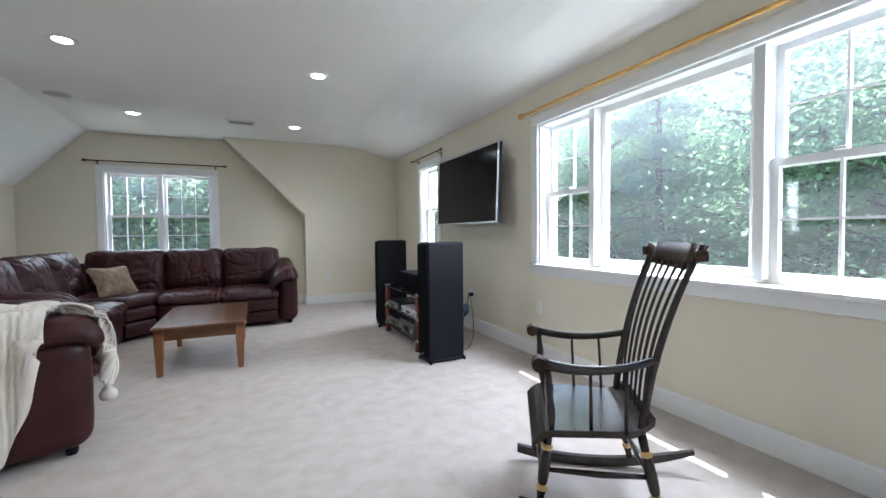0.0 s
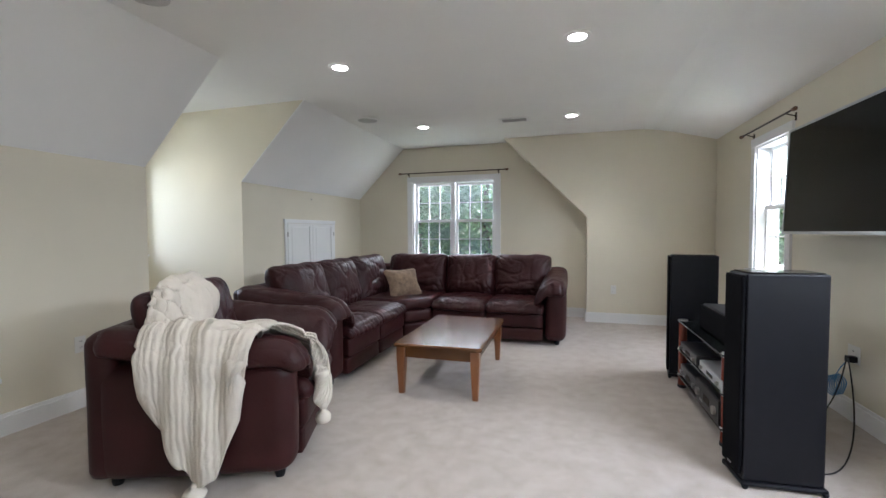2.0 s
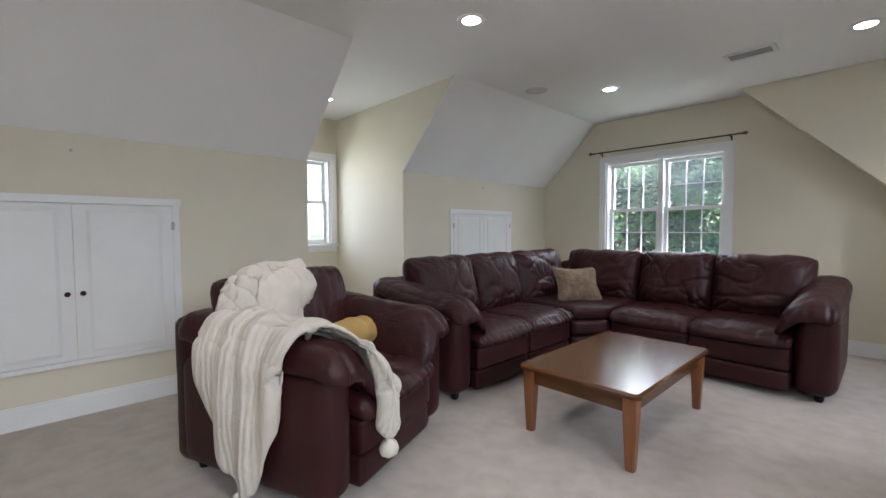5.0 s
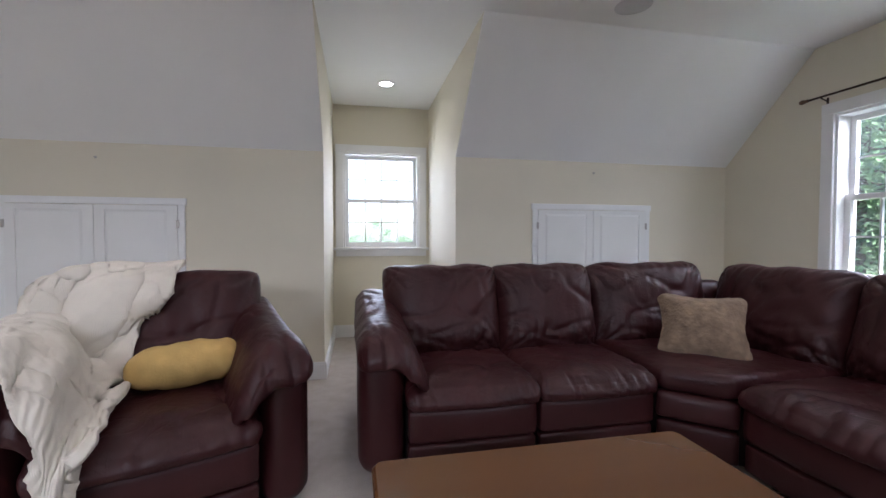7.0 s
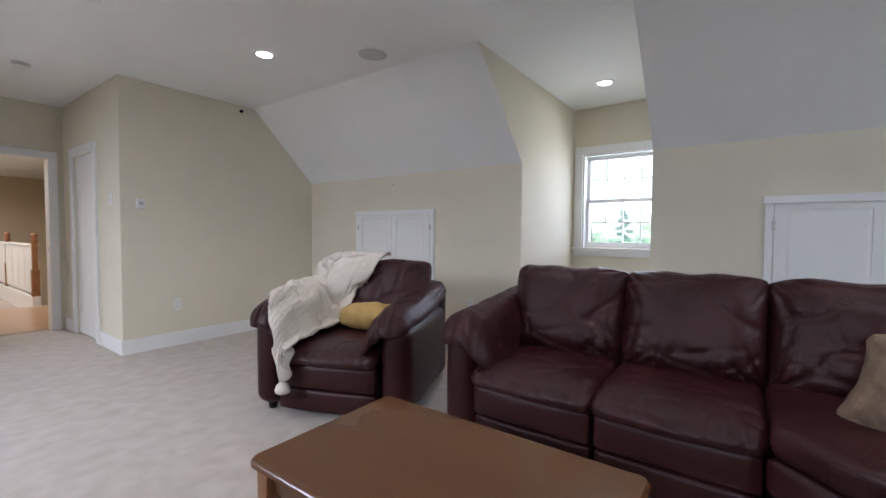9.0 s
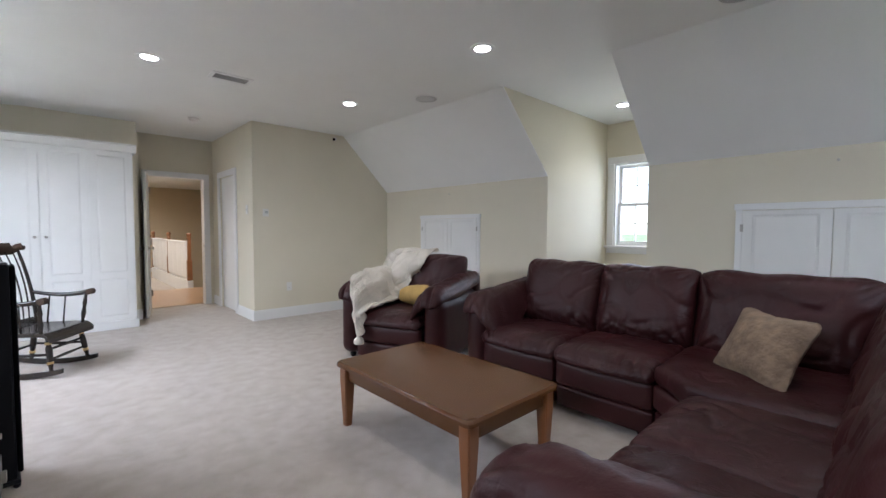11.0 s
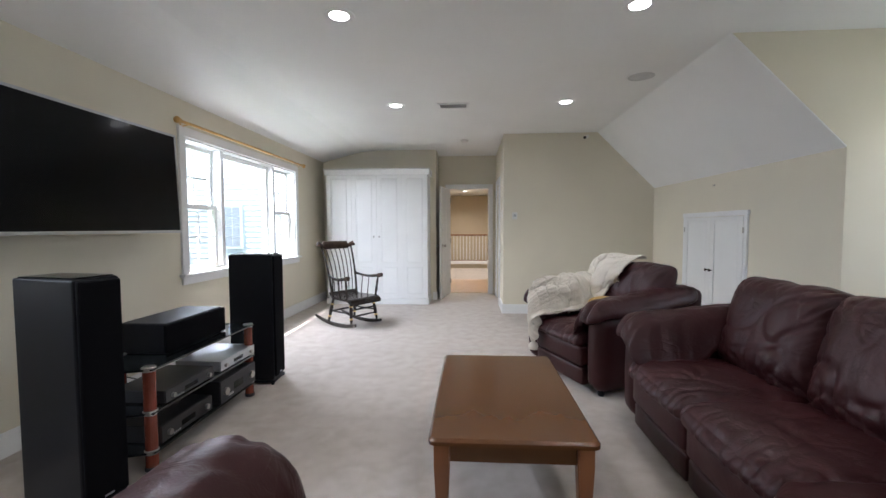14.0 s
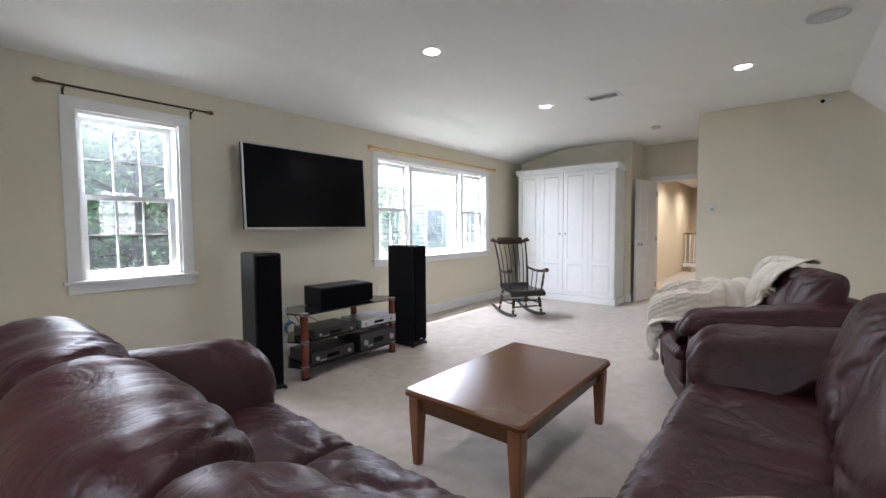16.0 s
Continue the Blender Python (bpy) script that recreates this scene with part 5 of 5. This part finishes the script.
part("cord", tube(B(), bez((1.90, 4.25, 0.05), (2.2, 4.2, -0.12), (2.40, 4.42, 0.40), 14), 0.004, 6), M_BLACK, pc, smooth=True)
part("cord", tube(B(), bez((1.83, 3.56, 0.06), (2.15, 3.7, -0.1), (2.40, 4.40, 0.42), 14), 0.004, 6), M_BLACK, pc, smooth=True)
part("plug", box(B(), 2.40, XE - 0.007, 4.40, 4.44, 0.39, 0.43, 0.004), M_BLACK, pc)


# ---- landing beyond the door ----
M_HALL = mat("warm_yellow_wall_paint", (0.60, 0.50, 0.35), 0.75, vary=0.03, scale=2)
M_OAK = mat("honey_oak", (0.42, 0.22, 0.085), 0.3, vary=0.2, scale=14, color2=(0.50, 0.28, 0.12))
M_NEWEL = mat("dark_oak_newel", (0.20, 0.085, 0.03), 0.35, vary=0.2, scale=14, color2=(0.28, 0.12, 0.045))
M_PLANK = mat("honey_oak_floorboard", (0.36, 0.22, 0.12), 0.28, vary=0.2, scale=9, color2=(0.45, 0.29, 0.17))
HY = YD - 0.14
structure("hall_wall_1", box(B(), -3.2, 2.2, HY - 8.2, HY - 8.0, -3.0, 2.6), M_HALL, "warm yellow end wall of the landing", "wall")
structure("hall_wall_2", box(B(), -3.2, -3.0, HY - 8.0, HY, -3.0, 2.6), M_HALL, "warm yellow landing wall", "wall")
structure("hall_wall_3", box(B(), 1.0, 1.15, HY - 8.0, HY, -3.0, 2.6), M_HALL, "warm yellow landing wall", "wall")
structure("hall_wall_5", wall_holes(B(), "y", HY - 0.01, HY, -3.0, 1.0, -3.0, 2.6, [(DOOR[0], DOOR[1], 0, DOOR[3])]), M_HALL, "warm yellow landing side of the door wall", "wall")
structure("hall_ceiling", box(B(), -3.2, 2.2, HY - 8.2, HY, 2.45, 2.6), M_CEIL, "white landing ceiling", "ceiling")
hf = structure("hall_floor", box(B(), -3.0, 1.0, HY - 2.15, HY, -0.25, -0.012), M_OAK, "honey oak landing floor of narrow boards", "floor")
for k in range(22):
    part("floorboard", box(B(), -1.6, 1.0, HY - 0.005 - (k + 1) * 0.095, HY - 0.008 - k * 0.095, -0.012, -0.002), M_PLANK, hf)
structure("hall_floor_2", box(B(), -0.68, 1.0, HY - 6.5, HY - 2.15, -0.40, -0.16), M_CARPET, "cream carpet of the lower landing", "floor")
structure("hall_floor_below", box(B(), -3.2, 1.15, HY - 8.2, HY, -3.0, -2.9), M_CARPET, "carpeted floor below the stair well", "floor")
structure("stair_wall", box(B(), -0.78, -0.68, HY - 6.58, HY - 2.3, -0.4, 0.12), M_TRIM, "white curb under the landing rail", "trim")


def newel(x, y, z0=0.0):
    nw = thing("newel_post", pose(x, y, z0), "turned honey oak newel post", "newel post", "landing newel posts")
    part("shaft", box(box(B(), -0.045, 0.045, -0.045, 0.045, 0, 0.42, 0.004), -0.032, 0.032, -0.032, 0.032, 0.42, 0.86, 0.004), M_NEWEL, nw)
    part("cap", lathe(B(), [(0.05, 0.86), (0.05, 0.875), (0.028, 0.89), (0.042, 0.92), (0.048, 0.95), (0.03, 0.985), (0.0, 0.99)], None, 18), M_NEWEL, nw, smooth=True)


def balustrade(x0, y0, x1, y1, n):
    bl = thing("half_wall", pose(0, 0, 0), "white panelled half wall on the landing with a painted cap", "half wall", "landing half walls")
    part("cap", box(B(), min(x0, x1) - 0.05, max(x0, x1) + 0.05, min(y0, y1) - 0.05, max(y0, y1) + 0.05, 0.90, 0.93, 0.006), M_TRIM, bl)
    part("wall_panel", box(B(), min(x0, x1) - 0.03, max(x0, x1) + 0.03, min(y0, y1) - 0.03, max(y0, y1) + 0.03, 0.165, 0.90), M_TRIM, bl)
    part("shoe_rail", box(B(), min(x0, x1) - 0.02, max(x0, x1) + 0.02, min(y0, y1) - 0.02, max(y0, y1) + 0.02, 0.14, 0.165), M_TRIM, bl)
    for i in range(n):
        t = (i + 0.5) / n
        x, y = x0 + (x1 - x0) * t, y0 + (y1 - y0) * t
        if i % 4 == 0:
            part("stile", box(B(), x - 0.038, x + 0.038, y - 0.038, y + 0.038, 0.17, 0.895, 0.002), M_TRIM, bl)


balustrade(-0.73, HY - 2.42, -0.73, HY - 4.37, 17)
balustrade(-0.73, HY - 4.47, -0.73, HY - 6.48, 17)


def stair_rail(x0, x1, y, z):
    """Open rail across the stair well: dark handrail, thin white balusters, white curb."""
    rl = thing("landing_rail", pose(0, y, 0), "dark oak handrail on thin white balusters", "railing")
    part("curb", box(B(), x0, x1, -0.06, 0.06, -0.012, z, 0.004), M_TRIM, rl)
    part("handrail", box(B(), x0, x1, -0.03, 0.03, z + 0.86, z + 0.91, 0.012), M_NEWEL, rl)
    part("shoe_rail", box(B(), x0, x1, -0.03, 0.03, z, z + 0.02, 0.004), M_NEWEL, rl)
    n = int((x1 - x0) / 0.105)
    for i in range(n):
        x = x0 + (i + 0.5) * (x1 - x0) / n
        part("baluster", rod(B(), (x, 0, z + 0.02), (x, 0, z + 0.86), 0.013, n=8), M_TRIM, rl)


stair_rail(-0.68, 0.98, HY - 6.53, 0.10)
for y in (2.37, 4.42, 6.53):
    newel(-0.73, HY - y, 0.12)
lad = thing("wooden_ladder_frame", pose(0.72, HY - 1.3, 0.0, 8, 14, 30), "leaning honey oak wooden frame on the landing", "wooden frame")
for x in (-0.12, 0.12):
    part("rail", box(B(), x - 0.015, x + 0.015, -0.02, 0.02, 0.0, 0.62, 0.003), M_OAK, lad)
part("crossbar", box(B(), -0.105, 0.105, -0.018, 0.018, 0.57, 0.61, 0.003), M_OAK, lad)
for x, y in ((0.0, HY - 1.2), (0.1, HY - 3.6), (0.1, HY - 6.0)):
    hl = thing("recessed_light", pose(x, y, 2.45), "warm recessed ceiling light on the landing", "ceiling light", "landing lights")
    part("trim_ring", lathe(B(), [(0.062, -0.001), (0.062, -0.008), (0.092, -0.006), (0.094, -0.001)], None, 24), M_TRIM, hl)
    part("lamp", lathe(B(), [(0.060, -0.002), (0.060, -0.004), (0.03, -0.009), (0.0, -0.010)], None, 24), M_LAMP, hl)
    la = bpy.data.lights.new("landing_beam", "SPOT")
    la.energy, la.spot_size, la.spot_blend, la.shadow_soft_size, la.color = 28, radians(165), 0.7, 0.06, (1.0, 0.90, 0.76)
    o = new("landing_beam", la)
    o.matrix_world = look((x, y, 2.41), (x, y + 0.0001, 0))


# ---- outdoors ----
M_GRASS = mat("lawn", (0.045, 0.085, 0.02), 0.9, vary=0.3, scale=0.8, bump=0.3, bump_scale=20, color2=(0.08, 0.12, 0.035))
M_SIDING = mat("white_clapboard", (0.86, 0.86, 0.85), 0.55, vary=0.02, scale=2)
M_ROOF = mat("grey_shingle", (0.10, 0.10, 0.105), 0.85, vary=0.2, scale=8, bump=0.3, bump_scale=20)
M_BARK = mat("grey_bark", (0.07, 0.055, 0.042), 0.9, vary=0.3, scale=6, bump=0.6, bump_scale=14)
GZ = -3.1
structure("ground", box(B(), -400, 400, -400, 400, GZ - 1, GZ), M_GRASS, "green lawn around the house", "lawn")
structure("roof_eave", box(B(), XE + 0.2, XE + 0.495, -1.4, YN + 0.5, 2.34, 2.46), M_TRIM, "white eave over the window wall", "eave")
structure("roof", prism(B(), [(XE + 0.495, 2.46), (XE + 0.495, 2.52), (-0.6, 4.3), (-0.6, 4.1)], "y", -9.6, YN + 0.5), M_ROOF, "grey shingle roof", "roof")
structure("roof_2", prism(B(), [(-0.6, 4.1), (-0.6, 4.3), (-5.2, -0.3), (-5.2, -0.5)], "y", -9.6, D0 - 0.3) , M_ROOF, "grey shingle roof", "roof")
structure("roof_3", prism(B(), [(-0.6, 4.1), (-0.6, 4.3), (-5.2, -0.3), (-5.2, -0.5)], "y", D1 + 0.3, YN + 0.5), M_ROOF, "grey shingle roof", "roof")


def leaf_material(name, c1, c2):
    m = mat(name, c1, 0.6, scale=1.5, color2=c2, spec=0.3)
    nt = m.node_tree
    tl, mx = nt.nodes.new("ShaderNodeBsdfTranslucent"), nt.nodes.new("ShaderNodeMixShader")
    mx.inputs[0].default_value = 0.6
    tl.inputs["Color"].default_value = (*[min(1, c * 2.8) for c in c2], 1)
    nt.links.new(nt.nodes["Principled BSDF"].outputs[0], mx.inputs[1])
    nt.links.new(tl.outputs[0], mx.inputs[2])
    nt.links.new(mx.outputs[0], nt.nodes["Material Output"].inputs[0])
    return m


LEAVES = [leaf_material("green_leaves", (0.08, 0.133, 0.068), (0.122, 0.188, 0.10)), leaf_material("blue_green_needles", (0.066, 0.112, 0.078), (0.10, 0.158, 0.112))]


def leafy_tree(name, height, spread, seed, mt, leaves=3600, conifer=False):
    rnd = random.Random(seed)
    tr = thing(name, pose(0, 0, GZ), "tall green tree behind the house" if not conifer else "tall dark green conifer behind the house", "tree", "woodland trees")
    part("trunk", tube(B(), [(0, 0, 0), (0.1, 0.05, height * 0.3), (-0.05, 0.1, height * 0.6), (0.05, 0, height * 0.93)], [0.22, 0.17, 0.10, 0.03], 10), M_BARK, tr)
    ends = []
    for k in range(26):
        z = height * (0.16 + 0.8 * k / 26)
        a = k * 2.4 + rnd.uniform(-0.4, 0.4)
        f = 1 - (z / height)
        L = spread * ((f * 1.1 + 0.08) if conifer else (0.45 + 0.75 * math.sin(math.pi * min(1, f * 0.95 + 0.05))))
        L *= rnd.uniform(0.75, 1.1)
        e = Vector((math.cos(a) * L, math.sin(a) * L, z + L * (-0.12 if conifer else 0.35)))
        part("limb", tube(B(), [(0, 0, z), e * 0.5 + Vector((0, 0, z * 0.5 + 0.1)), e], [0.06, 0.035, 0.012], 6), M_BARK, tr)
        ends.append((Vector((0, 0, z)), e))
    vs, fs = [], []
    for i in range(leaves):
        a, e = rnd.choice(ends)
        t = rnd.uniform(0.25, 1.08) ** 0.7
        c = a.lerp(e, t) + Vector((rnd.gauss(0, 1), rnd.gauss(0, 1), rnd.gauss(0, 0.7))) * (0.16 if conifer else 0.34) * spread * 0.5
        s = rnd.uniform(0.05, 0.12)
        q = Euler((rnd.uniform(-0.9, 0.9), rnd.uniform(-0.9, 0.9), rnd.uniform(0, 6.3))).to_matrix()
        b = len(vs)
        for p in ((-s, 0, 0), (0, -s * 0.5, s * 0.12), (s, 0, 0), (0, s * 0.5, s * 0.12)):
            vs.append(c + q @ Vector(p))
        fs.append((b, b + 1, b + 2, b + 3))
    me = bpy.data.meshes.new("crown")
    me.from_pydata([tuple(v) for v in vs], [], fs)
    me.materials.append(mt)
    cr = new("crown", me)
    cr.parent = tr
    tagged(cr, kind="stuff")
    return tr


trees = [leafy_tree("deciduous_tree", 11.0, 3.0, 11, LEAVES[0], 13000), leafy_tree("deciduous_tree", 9.0, 2.6, 12, LEAVES[0], 12000), leafy_tree("conifer_tree", 12.5, 2.8, 13, LEAVES[1], 13000, True)]
rt = random.Random(5)
spots = []
for row, (x, n) in enumerate(((12.5, 11), (16.0, 12), (20.0, 12))):
    for i in range(n):
        spots.append((x + rt.uniform(-1.0, 1.0), -3.5 + i * (2.3 + row * 0.5) + rt.uniform(-0.7, 0.7)))
for row, (y, n) in enumerate(((17.0, 10), (21.0, 11))):
    for i in range(n):
        spots.append((-16 + i * 2.6 + rt.uniform(-0.8, 0.8), y + rt.uniform(-1.0, 1.0)))
far_spots = [(25.5 + rt.uniform(-1.0, 1.0), -4.0 + i * 3.3) for i in range(11)] + [(-20.0 + i * 3.4, 27.0 + rt.uniform(-1.0, 1.0)) for i in range(10)]
spots += far_spots
spots += [(-30.0 + rt.uniform(-1.5, 1.5), -4.0 + i * 2.4) for i in range(8)]
for i, (x, y) in enumerate(spots):
    base = trees[(i * 7 + i // 3) % 3]
    m = pose(x, y, GZ, 0, 0, rt.uniform(0, 360)) @ Matrix.Scale(0.5 if x < -25 else 1.5 if (x, y) in far_spots else 1.0, 4)
    if i < 3:
        trees[i].matrix_basis = m
    else:
        copy_thing(base, m)

# white wing of the house beyond the wide window
wing = thing("house_wing", pose(0, 0, 0), "white clapboard house wing with a grey roof", "house")
WYF = -7.0
part("wall", box(B(), XE + 0.6, 24.0, WYF - 5, WYF, GZ, 6.2), M_SIDING, wing)
for k in range(51):
    z = GZ + 0.1 + k * 0.18
    part("clapboard", prism(B(), [(WYF, z), (WYF + 0.02, z), (WYF + 0.004, z + 0.178), (WYF, z + 0.178)], "x", XE + 0.6, 24.0), M_SIDING, wing)
part("roof", prism(B(), [(WYF + 0.3, 6.15), (WYF + 0.3, 6.25), (WYF - 2.5, 8.4), (WYF - 5.4, 6.25), (WYF - 5.4, 6.15)], "x", XE + 0.3, 24.4), M_ROOF, wing)
M_DARKGL = mat("dark_window_glass", (0.34, 0.37, 0.40), 0.08, vary=0.05)
for x in (5.3, 8.1, 10.2, 13.0, 16.0):
    w = part("window", box(B(), x - 0.5, x + 0.5, WYF + 0.02, WYF + 0.06, 0.55, 2.05, 0.004), M_TRIM, wing)
    for i in range(3):
        for j in range(4):
            part("pane", box(B(), x - 0.40 + i * 0.275, x - 0.15 + i * 0.275, WYF + 0.06, WYF + 0.066, 0.65 + j * 0.335, 0.96 + j * 0.335), M_DARKGL, w)

# red-roofed shed in the garden
shed = thing("garden_shed", pose(-4.2, 14.6, GZ, 0, 0, 20), "small white garden shed with a red gable roof", "shed")
part("wall", box(B(), -1.0, 1.0, -0.9, 0.9, 0, 2.85), M_SIDING, shed)
part("roof", prism(B(), [(-1.2, 2.8), (0, 3.65), (1.2, 2.8), (1.2, 2.7), (0, 3.5), (-1.2, 2.7)], "y", -1.05, 1.05), mat("red_roof", (0.22, 0.08, 0.05), 0.8, vary=0.2, scale=6), shed)
part("door", box(B(), -0.35, 0.35, -0.93, -0.9, 0, 1.9, 0.004), M_TRIM, shed)
